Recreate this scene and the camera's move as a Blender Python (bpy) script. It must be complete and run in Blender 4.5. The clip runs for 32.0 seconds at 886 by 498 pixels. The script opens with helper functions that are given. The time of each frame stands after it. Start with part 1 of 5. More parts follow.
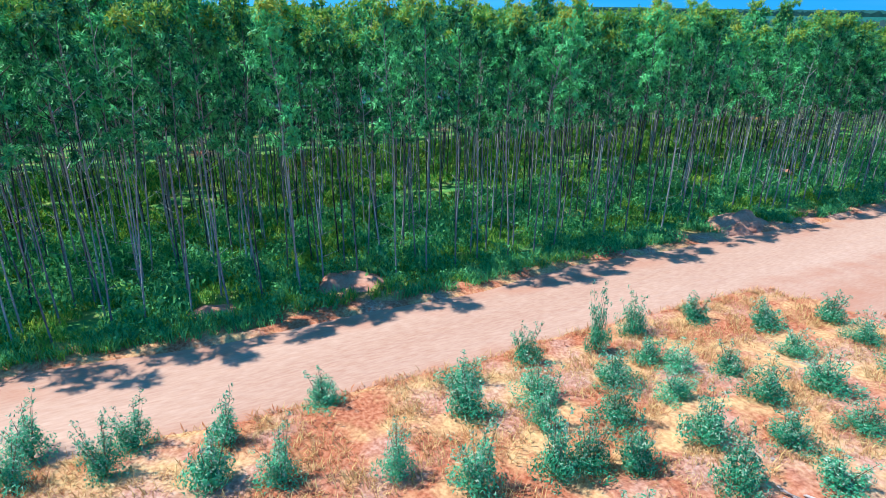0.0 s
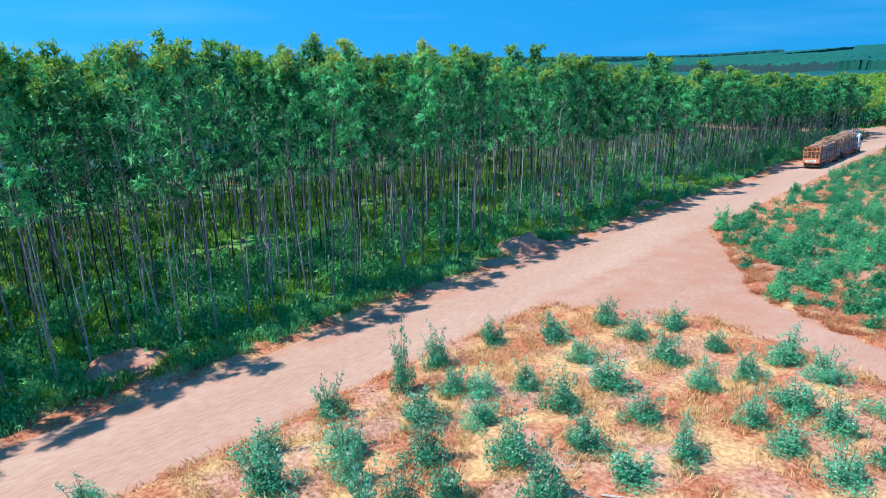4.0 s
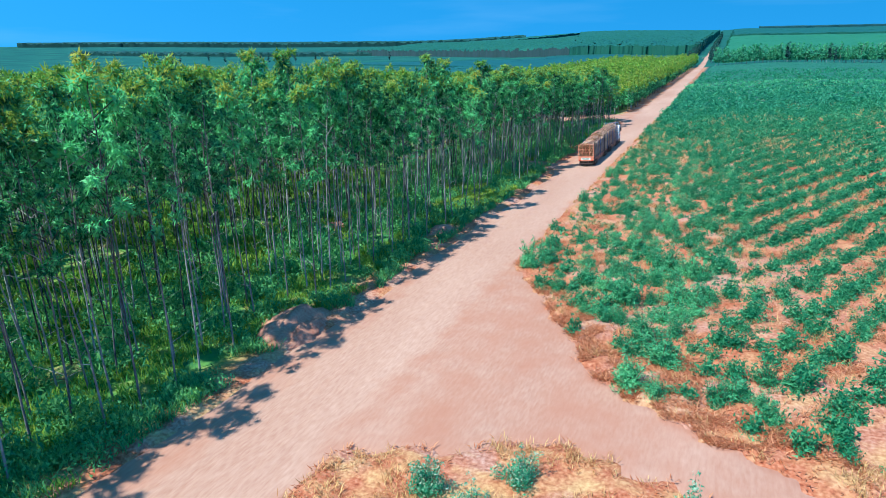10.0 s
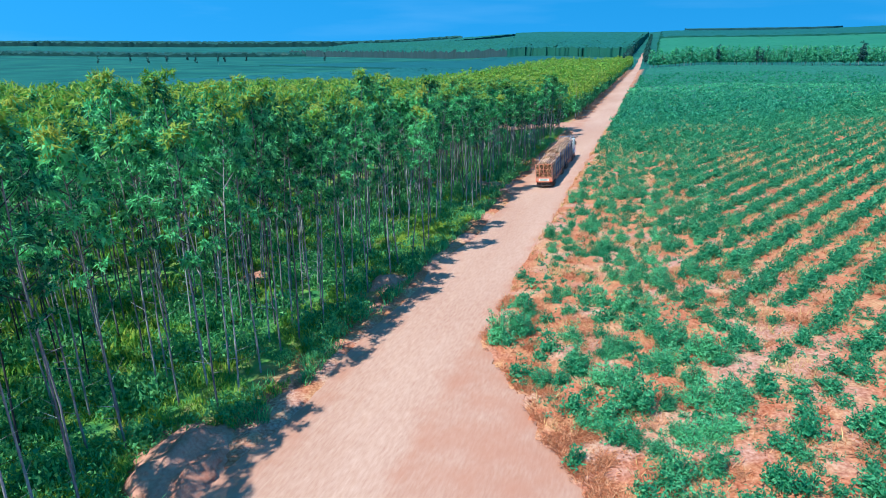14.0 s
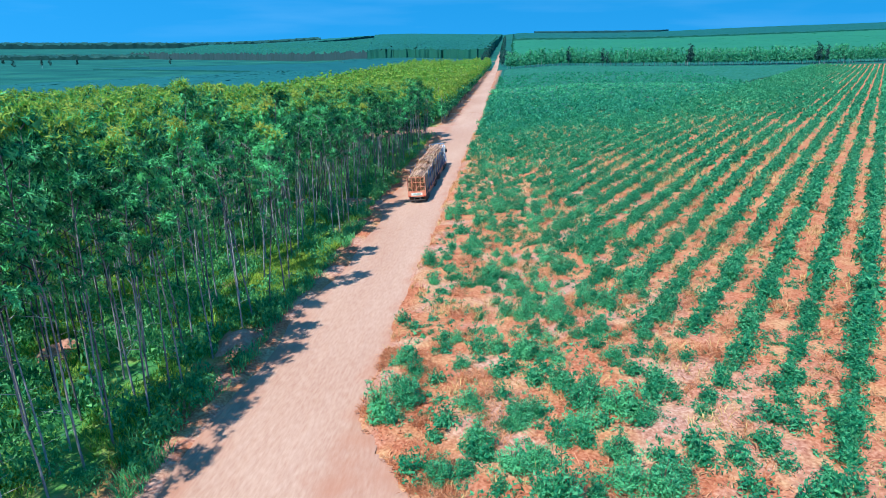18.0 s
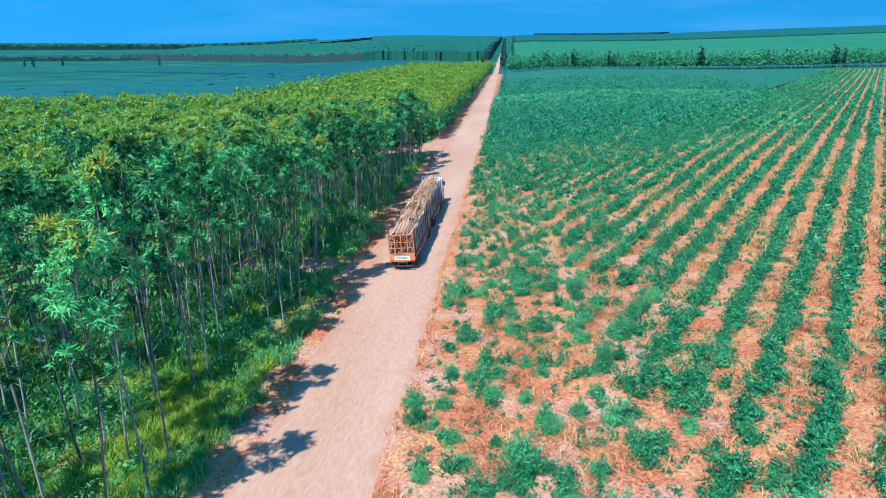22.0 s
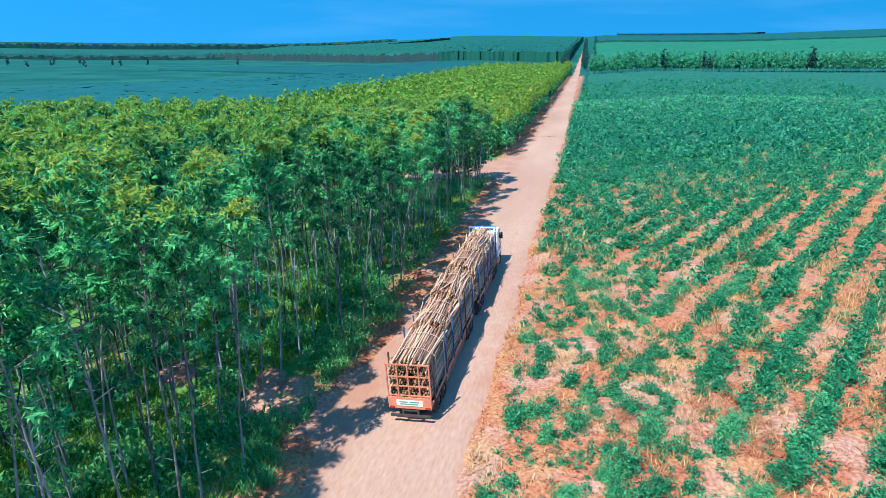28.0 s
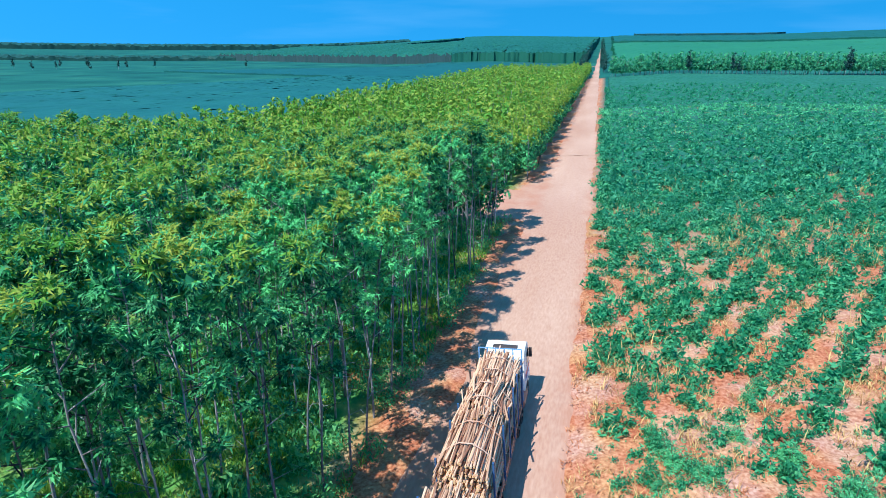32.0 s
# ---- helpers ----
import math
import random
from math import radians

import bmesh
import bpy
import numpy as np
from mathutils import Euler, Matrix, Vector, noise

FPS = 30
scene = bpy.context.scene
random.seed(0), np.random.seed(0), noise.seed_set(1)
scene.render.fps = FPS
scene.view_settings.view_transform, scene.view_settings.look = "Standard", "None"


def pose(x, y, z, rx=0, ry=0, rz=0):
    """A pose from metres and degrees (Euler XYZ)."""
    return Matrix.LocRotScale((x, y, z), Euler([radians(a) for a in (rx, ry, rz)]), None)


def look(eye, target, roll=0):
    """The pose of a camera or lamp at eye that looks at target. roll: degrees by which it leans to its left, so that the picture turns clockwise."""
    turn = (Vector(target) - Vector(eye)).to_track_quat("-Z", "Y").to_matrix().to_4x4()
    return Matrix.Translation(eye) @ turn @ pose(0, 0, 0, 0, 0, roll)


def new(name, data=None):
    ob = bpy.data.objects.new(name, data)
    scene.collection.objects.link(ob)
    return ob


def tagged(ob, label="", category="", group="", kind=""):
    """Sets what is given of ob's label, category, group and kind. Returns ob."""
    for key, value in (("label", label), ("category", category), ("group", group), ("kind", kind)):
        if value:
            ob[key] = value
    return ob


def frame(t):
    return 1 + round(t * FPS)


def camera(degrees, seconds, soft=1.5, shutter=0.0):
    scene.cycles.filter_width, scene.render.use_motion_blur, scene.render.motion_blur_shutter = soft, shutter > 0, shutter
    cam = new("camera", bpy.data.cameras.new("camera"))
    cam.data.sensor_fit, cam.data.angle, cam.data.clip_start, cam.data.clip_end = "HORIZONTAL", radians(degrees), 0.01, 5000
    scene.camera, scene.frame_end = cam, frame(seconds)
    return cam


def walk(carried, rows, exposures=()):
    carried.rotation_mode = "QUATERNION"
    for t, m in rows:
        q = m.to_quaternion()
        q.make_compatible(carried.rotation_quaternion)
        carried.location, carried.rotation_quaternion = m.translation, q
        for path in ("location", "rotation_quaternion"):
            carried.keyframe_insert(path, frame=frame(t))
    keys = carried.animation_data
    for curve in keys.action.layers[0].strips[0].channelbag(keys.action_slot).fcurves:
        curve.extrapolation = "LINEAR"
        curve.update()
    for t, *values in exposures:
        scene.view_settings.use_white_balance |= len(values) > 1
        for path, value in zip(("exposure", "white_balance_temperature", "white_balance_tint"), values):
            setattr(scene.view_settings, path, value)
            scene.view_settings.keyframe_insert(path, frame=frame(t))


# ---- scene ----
cam = camera(73.0, 32.0, soft=0.6)
# seconds, eye x y z, yaw to the left of +y, pitch, lean
PATH = [
    (0.0, 28.15, 0.40, 18.32, 64.16, -21.83, 0.75),
    (0.5, 28.24, 1.47, 18.21, 66.66, -22.28, 0.80),
    (1.0, 28.29, 1.91, 18.22, 67.92, -22.65, 0.80),
    (1.5, 28.23, 2.00, 18.28, 66.54, -21.81, 0.69),
    (2.0, 28.21, 2.09, 18.21, 63.92, -20.11, 0.49),
    (2.5, 28.20, 2.20, 18.06, 57.59, -17.99, 0.22),
    (3.0, 28.12, 2.18, 18.06, 51.27, -17.64, -0.03),
    (3.5, 28.06, 2.25, 17.98, 47.71, -17.55, -0.21),
    (4.0, 28.06, 2.28, 17.86, 45.72, -17.42, -0.35),
    (4.5, 28.28, 2.83, 17.71, 42.67, -17.49, -0.28),
    (6.5, 27.50, 3.95, 18.39, 41.46, -18.91, -0.03),
    (7.0, 27.10, 4.66, 18.92, 37.05, -18.90, -0.01),
    (7.5, 26.08, 5.85, 19.30, 33.95, -18.79, -0.19),
    (8.0, 24.91, 7.34, 19.44, 33.82, -18.76, -0.23),
    (8.5, 23.45, 9.29, 19.51, 33.76, -18.80, -0.14),
    (9.0, 21.91, 11.65, 19.57, 33.59, -18.80, -0.09),
    (9.5, 20.28, 14.25, 19.58, 31.15, -18.80, -0.19),
    (10.0, 18.95, 16.66, 19.81, 24.65, -18.91, -0.40),
    (10.5, 17.84, 18.76, 19.88, 22.10, -18.91, -0.47),
    (11.0, 16.98, 20.69, 19.98, 21.56, -19.00, -0.33),
    (11.5, 16.14, 22.20, 20.23, 21.23, -19.06, -0.20),
    (12.0, 15.50, 23.71, 20.37, 21.11, -18.98, -0.14),
    (12.5, 14.86, 25.15, 20.49, 20.75, -18.98, -0.11),
    (13.0, 14.29, 26.51, 20.61, 20.26, -18.94, -0.08),
    (13.5, 13.77, 27.72, 20.79, 19.57, -18.95, -0.12),
    (15.5, 12.47, 31.61, 20.90, 15.86, -18.73, -0.18),
    (16.0, 12.26, 32.47, 20.94, 14.09, -18.75, -0.17),
    (16.5, 11.94, 33.36, 20.92, 11.07, -18.78, -0.06),
    (17.0, 11.74, 34.29, 20.84, 7.48, -18.80, -0.02),
    (17.5, 11.58, 35.58, 20.88, 6.23, -18.77, -0.07),
    (18.0, 11.36, 37.70, 20.94, 6.18, -18.80, -0.11),
    (18.5, 11.09, 40.70, 21.03, 6.20, -18.78, -0.14),
    (19.0, 10.72, 44.06, 21.15, 6.15, -18.77, -0.19),
    (19.5, 10.43, 47.67, 21.24, 6.19, -18.74, -0.25),
    (20.0, 10.21, 51.27, 21.24, 6.24, -18.65, -0.33),
    (20.5, 9.89, 54.78, 21.18, 6.21, -18.65, -0.34),
    (21.0, 9.57, 57.85, 21.15, 6.20, -18.64, -0.28),
    (21.5, 9.27, 60.57, 21.16, 6.17, -18.64, -0.13),
    (22.0, 8.88, 63.26, 21.14, 6.03, -18.65, 0.05),
    (22.5, 8.75, 65.96, 20.98, 6.07, -18.64, 0.06),
    (23.0, 8.64, 68.30, 20.85, 6.12, -18.60, -0.02),
    (23.5, 8.43, 70.40, 20.83, 6.11, -18.62, -0.08),
    (24.0, 8.27, 72.57, 20.81, 6.13, -18.62, -0.08),
    (24.5, 8.10, 74.84, 20.59, 6.07, -18.62, 0.01),
    (26.5, 7.81, 83.52, 20.28, 7.54, -18.63, 0.13),
    (27.0, 7.75, 85.56, 20.32, 8.85, -18.68, 0.18),
    (27.5, 7.61, 88.02, 20.27, 10.75, -18.63, 0.17),
    (28.0, 7.39, 90.73, 20.26, 13.13, -18.60, 0.18),
    (28.5, 6.96, 93.74, 20.25, 13.55, -18.61, 0.22),
    (29.0, 6.49, 96.79, 20.28, 14.21, -18.62, 0.25),
    (29.5, 5.88, 99.74, 20.40, 14.28, -18.65, 0.28),
    (30.0, 5.36, 102.67, 20.51, 14.31, -18.63, 0.24),
    (30.5, 4.86, 105.40, 20.63, 14.36, -18.59, 0.11),
    (31.0, 4.39, 108.21, 20.71, 14.41, -18.55, 0.00),
    (31.5, 3.87, 110.91, 20.75, 14.41, -18.52, 0.03),
    (32.0, 3.21, 113.31, 20.84, 14.42, -18.58, 0.15),
]


def eye_row(t, x, y, z, yaw, pitch, lean):
    a, b = radians(yaw), radians(pitch)
    d = Vector((-math.sin(a) * math.cos(b), math.cos(a) * math.cos(b), math.sin(b)))
    return t, look((x, y, z), Vector((x, y, z)) + d * 10, lean)


walk(cam, [eye_row(*row) for row in PATH], [(0.0, 1.17, 6080, 0), (2.0, 1.15, 6080, 0), (3.2, 1.05, 6080, 0), (4.0, 1.02, 6080, 0), (16.0, 1.03, 6080, 0), (32.0, 1.08, 6080, 0)])

# ---- light ----
SHADOW = Vector((0.30, 0.58, -1.0))  # where a shadow falls, for each metre of height
sun_dir = -SHADOW.normalized()
ELEV, AZIM = math.asin(sun_dir.z), math.atan2(sun_dir.x, sun_dir.y)
world = bpy.data.worlds.new("sky")
scene.world = world
world.use_nodes = True
wn = world.node_tree
sky = wn.nodes.new("ShaderNodeTexSky")
sky.sky_type, sky.sun_disc = "NISHITA", False
sky.sun_elevation, sky.sun_rotation = ELEV, AZIM
sky.air_density, sky.dust_density, sky.ozone_density = 1.0, 0.2, 1.2
coord, lift = wn.nodes.new("ShaderNodeTexCoord"), wn.nodes.new("ShaderNodeMapping")
lift.inputs["Location"].default_value = (0, 0, 0.6)
wn.links.new(coord.outputs["Generated"], lift.inputs[0])
wn.links.new(lift.outputs[0], sky.inputs[0])
hsv = wn.nodes.new("ShaderNodeHueSaturation")
hsv.inputs["Saturation"].default_value, hsv.inputs["Hue"].default_value = 1.42, 0.49
wn.links.new(sky.outputs[0], hsv.inputs["Color"])
wisps = wn.nodes.new("ShaderNodeTexNoise")  # faint high cloud
wisps.inputs["Scale"].default_value, wisps.inputs["Detail"].default_value = 2.2, 7
flat_map = wn.nodes.new("ShaderNodeMapping")
flat_map.inputs["Scale"].default_value = (1, 1, 9)
wisp_range = wn.nodes.new("ShaderNodeMapRange")
wisp_range.inputs[1].default_value, wisp_range.inputs[2].default_value, wisp_range.inputs[4].default_value = 0.5, 0.8, 0.14
veil = wn.nodes.new("ShaderNodeMix")
veil.data_type = "RGBA"
veil.inputs[7].default_value = (1.9, 3.0, 4.6, 1)
wn.links.new(coord.outputs["Generated"], flat_map.inputs[0])
wn.links.new(flat_map.outputs[0], wisps.inputs["Vector"])
wn.links.new(wisps.outputs["Fac"], wisp_range.inputs[0])
wn.links.new(wisp_range.outputs[0], veil.inputs[0])
wn.links.new(hsv.outputs[0], veil.inputs[6])
wn.links.new(veil.outputs[2], wn.nodes["Background"].inputs[0])
wn.nodes["Background"].inputs[1].default_value = 0.155
sun = new("sun", bpy.data.lights.new("sun", "SUN"))
sun.data.energy, sun.data.angle, sun.data.color = 3.5, radians(0.6), (1.0, 0.95, 0.88)
sun.matrix_world = look((0, 0, 60), Vector((0, 0, 60)) + SHADOW)

# ---- materials ----


def material(name, low, high, scale=1.0, fine=20.0, rough=0.85, bump=0.3, spread=0.0, metal=0.0, spec=0.3, island=0.0, contrast=(0.3, 0.7), dist=0.05, stretch=(1, 1, 1), sheen=0.0):
    """low to high by two scales of noise; spread: by object; island: by loose piece."""
    m = bpy.data.materials.new(name)
    m.use_nodes = True
    n, l = m.node_tree.nodes, m.node_tree.links
    b = n["Principled BSDF"]
    b.inputs["Roughness"].default_value, b.inputs["Metallic"].default_value = rough, metal
    b.inputs["Specular IOR Level"].default_value = spec
    geo = n.new("ShaderNodeNewGeometry")
    mp = n.new("ShaderNodeMapping")
    mp.inputs["Scale"].default_value = stretch
    l.new(geo.outputs["Position"], mp.inputs[0])
    big, small = n.new("ShaderNodeTexNoise"), n.new("ShaderNodeTexNoise")
    big.inputs["Scale"].default_value, small.inputs["Scale"].default_value = scale, fine
    big.inputs["Detail"].default_value, small.inputs["Detail"].default_value = 4, 5
    l.new(mp.outputs[0], big.inputs["Vector"])
    l.new(mp.outputs[0], small.inputs["Vector"])
    mixv = n.new("ShaderNodeMath")
    mixv.operation = "MULTIPLY_ADD"
    l.new(small.outputs["Fac"], mixv.inputs[0])
    mixv.inputs[1].default_value = 0.5
    half = n.new("ShaderNodeMath")
    half.operation = "MULTIPLY"
    half.inputs[1].default_value = 0.5
    l.new(big.outputs["Fac"], half.inputs[0])
    l.new(half.outputs[0], mixv.inputs[2])
    fac = mixv.outputs[0]
    for use, node, out in ((spread, "ShaderNodeObjectInfo", "Random"), (island, "ShaderNodeNewGeometry", "Random Per Island")):
        if use:
            src = n.new(node)
            add = n.new("ShaderNodeMath")
            add.operation = "MULTIPLY_ADD"
            off = n.new("ShaderNodeMath")
            off.operation = "SUBTRACT"
            off.inputs[1].default_value = 0.5
            l.new(src.outputs[out], off.inputs[0])
            l.new(off.outputs[0], add.inputs[0])
            add.inputs[1].default_value = use
            l.new(fac, add.inputs[2])
            fac = add.outputs[0]
    ramp = n.new("ShaderNodeValToRGB")
    ramp.color_ramp.elements[0].position, ramp.color_ramp.elements[1].position = contrast
    ramp.color_ramp.elements[0].color, ramp.color_ramp.elements[1].color = (*low, 1), (*high, 1)
    l.new(fac, ramp.inputs[0])
    l.new(ramp.outputs[0], b.inputs["Base Color"])
    if bump:
        bp = n.new("ShaderNodeBump")
        bp.inputs["Strength"].default_value, bp.inputs["Distance"].default_value = bump, dist
        l.new(small.outputs["Fac"], bp.inputs["Height"])
        l.new(bp.outputs[0], b.inputs["Normal"])
    return m


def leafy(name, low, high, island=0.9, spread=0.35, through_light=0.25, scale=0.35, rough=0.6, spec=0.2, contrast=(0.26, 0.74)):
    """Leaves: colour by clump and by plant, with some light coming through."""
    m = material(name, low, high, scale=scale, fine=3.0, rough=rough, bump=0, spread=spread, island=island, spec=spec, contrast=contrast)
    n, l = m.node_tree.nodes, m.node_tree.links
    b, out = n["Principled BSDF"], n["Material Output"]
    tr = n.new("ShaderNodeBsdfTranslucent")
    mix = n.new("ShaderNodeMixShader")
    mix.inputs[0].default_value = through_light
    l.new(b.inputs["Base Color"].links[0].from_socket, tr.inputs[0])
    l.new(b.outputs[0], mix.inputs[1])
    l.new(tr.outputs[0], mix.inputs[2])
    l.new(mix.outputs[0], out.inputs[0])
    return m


M_ROAD = material("dirt_road", (0.35, 0.178, 0.126), (0.50, 0.322, 0.25), 0.12, 6.0, 0.95, 0.25, contrast=(0.3, 0.68), stretch=(1, 0.25, 1))


def redder_edges(m):
    """The road's loose red shoulders: redder away from the wheel tracks."""
    n, l = m.node_tree.nodes, m.node_tree.links
    b = n["Principled BSDF"]
    src = b.inputs["Base Color"].links[0].from_socket
    sep, geo, ns = n.new("ShaderNodeSeparateXYZ"), n.new("ShaderNodeNewGeometry"), n.new("ShaderNodeTexNoise")
    ns.inputs["Scale"].default_value, ns.inputs["Detail"].default_value = 0.35, 6
    l.new(geo.outputs["Position"], sep.inputs[0])
    l.new(geo.outputs["Position"], ns.inputs["Vector"])
    nodes = [n.new("ShaderNodeMath") for _ in range(4)]
    nodes[3].operation, nodes[3].inputs[1].default_value = "MINIMUM", 3.9
    nodes[0].operation, nodes[0].inputs[1].default_value = "ADD", 0.8
    nodes[1].operation = "ABSOLUTE"
    nodes[2].operation, nodes[2].inputs[1].default_value = "MULTIPLY_ADD", 5.0
    l.new(sep.outputs[0], nodes[0].inputs[0])
    l.new(nodes[0].outputs[0], nodes[1].inputs[0])
    l.new(ns.outputs["Fac"], nodes[2].inputs[0])
    l.new(nodes[1].outputs[0], nodes[3].inputs[0])
    l.new(nodes[3].outputs[0], nodes[2].inputs[2])
    rng_ = n.new("ShaderNodeMapRange")
    rng_.inputs[1].default_value, rng_.inputs[2].default_value, rng_.inputs[4].default_value = 5.3, 7.2, 0.7
    l.new(nodes[2].outputs[0], rng_.inputs[0])
    mx = n.new("ShaderNodeMix")
    mx.data_type = "RGBA"
    l.new(rng_.outputs[0], mx.inputs[0])
    l.new(src, mx.inputs[6])
    mx.inputs[7].default_value = (0.374, 0.158, 0.101, 1)
    l.new(mx.outputs[2], b.inputs["Base Color"])


redder_edges(M_ROAD)
M_RED = material("red_earth", (0.34, 0.125, 0.08), (0.52, 0.29, 0.215), 0.5, 5.0, 0.95, 0.6, contrast=(0.32, 0.68))
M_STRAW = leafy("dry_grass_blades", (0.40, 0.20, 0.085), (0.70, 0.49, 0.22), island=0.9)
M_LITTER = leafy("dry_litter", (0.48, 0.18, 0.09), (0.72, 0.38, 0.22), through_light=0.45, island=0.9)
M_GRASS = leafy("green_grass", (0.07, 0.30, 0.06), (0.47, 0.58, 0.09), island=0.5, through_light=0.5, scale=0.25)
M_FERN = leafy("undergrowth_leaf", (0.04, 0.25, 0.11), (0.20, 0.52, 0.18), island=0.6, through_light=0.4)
# Dark and bright clumps by noise: sunlit tops and shaded gaps painted in.
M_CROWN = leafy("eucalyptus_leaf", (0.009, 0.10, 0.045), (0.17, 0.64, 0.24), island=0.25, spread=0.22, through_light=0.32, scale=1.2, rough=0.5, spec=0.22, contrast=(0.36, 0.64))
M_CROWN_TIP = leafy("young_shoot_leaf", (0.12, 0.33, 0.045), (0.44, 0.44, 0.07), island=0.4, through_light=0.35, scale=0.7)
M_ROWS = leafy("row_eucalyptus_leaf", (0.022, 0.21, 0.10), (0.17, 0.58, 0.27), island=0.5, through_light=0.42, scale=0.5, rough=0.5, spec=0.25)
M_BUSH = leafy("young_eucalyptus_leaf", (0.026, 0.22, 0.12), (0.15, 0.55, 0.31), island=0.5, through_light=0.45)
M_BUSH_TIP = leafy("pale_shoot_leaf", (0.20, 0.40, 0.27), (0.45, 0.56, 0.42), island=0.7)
M_BARK = material("smooth_bark", (0.035, 0.036, 0.042), (0.43, 0.42, 0.44), 0.6, 9.0, 0.85, 0.3, spread=0.2, island=0.55, contrast=(0.34, 0.8), stretch=(1, 1, 0.2))
M_TWIG = material("woody_stem", (0.12, 0.07, 0.05), (0.26, 0.17, 0.12), 2.0, 20, 0.9, 0.2)
M_DEAD = material("grey_dead_wood", (0.22, 0.17, 0.16), (0.45, 0.38, 0.36), 1.0, 12, 0.9, 0.3, spread=0.5)


def ground_material():
    """Bare red earth, straw and green by where they grow: forest floor west of the road, dry fields east of it."""
    m = bpy.data.materials.new("field_soil")
    m.use_nodes = True
    n, l = m.node_tree.nodes, m.node_tree.links
    b = n["Principled BSDF"]
    b.inputs["Roughness"].default_value, b.inputs["Specular IOR Level"].default_value = 0.95, 0.15
    geo = n.new("ShaderNodeNewGeometry")
    pos = geo.outputs["Position"]
    sep = n.new("ShaderNodeSeparateXYZ")
    l.new(pos, sep.inputs[0])

    def noise_of(scale, detail=4, stretch=None):
        t = n.new("ShaderNodeTexNoise")
        t.inputs["Scale"].default_value, t.inputs["Detail"].default_value = scale, detail
        l.new(pos, t.inputs["Vector"])
        return t.outputs["Fac"]

    def ramp(fac, stops):
        r = n.new("ShaderNodeValToRGB")
        while len(r.color_ramp.elements) < len(stops):
            r.color_ramp.elements.new(0.5)
        for e, (p, c) in zip(r.color_ramp.elements, stops):
            e.position, e.color = p, (*c, 1)
        l.new(fac, r.inputs[0])
        return r.outputs[0]

    def mix(fac, a, c):
        x = n.new("ShaderNodeMix")
        x.data_type = "RGBA"
        l.new(fac, x.inputs[0])
        l.new(a, x.inputs[6])
        l.new(c, x.inputs[7])
        return x.outputs[2]

    def step(sock, lo, hi, wobble=0.0, by=None):
        if wobble:
            add = n.new("ShaderNodeMath")
            add.operation = "MULTIPLY_ADD"
            l.new(by, add.inputs[0])
            add.inputs[1].default_value = wobble
            l.new(sock, add.inputs[2])
            sock = add.outputs[0]
        r = n.new("ShaderNodeMapRange")
        r.inputs[1].default_value, r.inputs[2].default_value = lo, hi
        l.new(sock, r.inputs[0])
        return r.outputs[0]

    coarse, mid, fine = noise_of(0.09), noise_of(0.5, 6), noise_of(5.0, 6)
    rust = ramp(fine, [(0.3, (0.22, 0.058, 0.03)), (0.5, (0.40, 0.132, 0.07)), (0.72, (0.50, 0.23, 0.14))])
    ashen = ramp(fine, [(0.3, (0.28, 0.125, 0.09)), (0.5, (0.43, 0.22, 0.165)), (0.72, (0.53, 0.34, 0.28))])
    pale = n.new("ShaderNodeMath")
    pale.operation = "MULTIPLY"
    l.new(step(noise_of(0.22, 5), 0.47, 0.60), pale.inputs[0])
    l.new(step(sep.outputs[0], 34.0, 20.0), pale.inputs[1])
    soil = mix(pale.outputs[0], rust, ashen)
    straw = ramp(fine, [(0.3, (0.40, 0.19, 0.09)), (0.7, (0.62, 0.41, 0.20))])
    dry = step(mid, 0.45, 0.64)
    fewer = n.new("ShaderNodeMath")
    fewer.operation = "MULTIPLY"
    l.new(dry, fewer.inputs[0])
    keep = n.new("ShaderNodeMapRange")
    keep.inputs[1].default_value, keep.inputs[2].default_value, keep.inputs[3].default_value, keep.inputs[4].default_value = 40, 52, 1.0, 0.45
    l.new(sep.outputs[1], keep.inputs[0])
    l.new(keep.outputs[0], fewer.inputs[1])
    east = mix(fewer.outputs[0], soil, straw)
    floor = ramp(mid, [(0.34, (0.04, 0.17, 0.06)), (0.5, (0.10, 0.25, 0.06)), (0.62, (0.21, 0.28, 0.08)), (0.74, (0.34, 0.20, 0.12))])
    floor = mix(step(coarse, 0.68, 0.78, 0.12, fine), floor, soil)
    west = step(sep.outputs[0], -6.8, -9.6, 2.4, mid)
    near = mix(west, east, floor)
    # Bluish like the far crowns, with distance haze put into the ground's green.
    far_haze_green = ramp(noise_of(0.02, 8), [(0.36, (0.006, 0.068, 0.062)), (0.55, (0.013, 0.10, 0.083)), (0.68, (0.024, 0.125, 0.09))])
    across = n.new("ShaderNodeVectorMath")  # the older, closed part of the young plantation lies past one of its rows
    across.operation = "DOT_PRODUCT"
    across.inputs[1].default_value = (-math.cos(radians(29)), math.sin(radians(29)), 0)
    l.new(pos, across.inputs[0])
    closed = n.new("ShaderNodeMath")
    closed.operation = "MULTIPLY"
    beyond = n.new("ShaderNodeMath")
    beyond.operation = "MULTIPLY"
    l.new(step(sep.outputs[1], 190.0, 270.0, 60.0, mid), beyond.inputs[0])
    l.new(step(sep.outputs[0], 2.0, 5.0), beyond.inputs[1])
    l.new(beyond.outputs[0], closed.inputs[0])
    l.new(step(across.outputs["Value"], 60.0, 78.0, 22.0, coarse), closed.inputs[1])
    colour = mix(closed.outputs[0], near, far_haze_green)
    colour = mix(step(sep.outputs[1], 575.0, 590.0), colour, far_haze_green)
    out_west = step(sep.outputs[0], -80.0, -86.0)
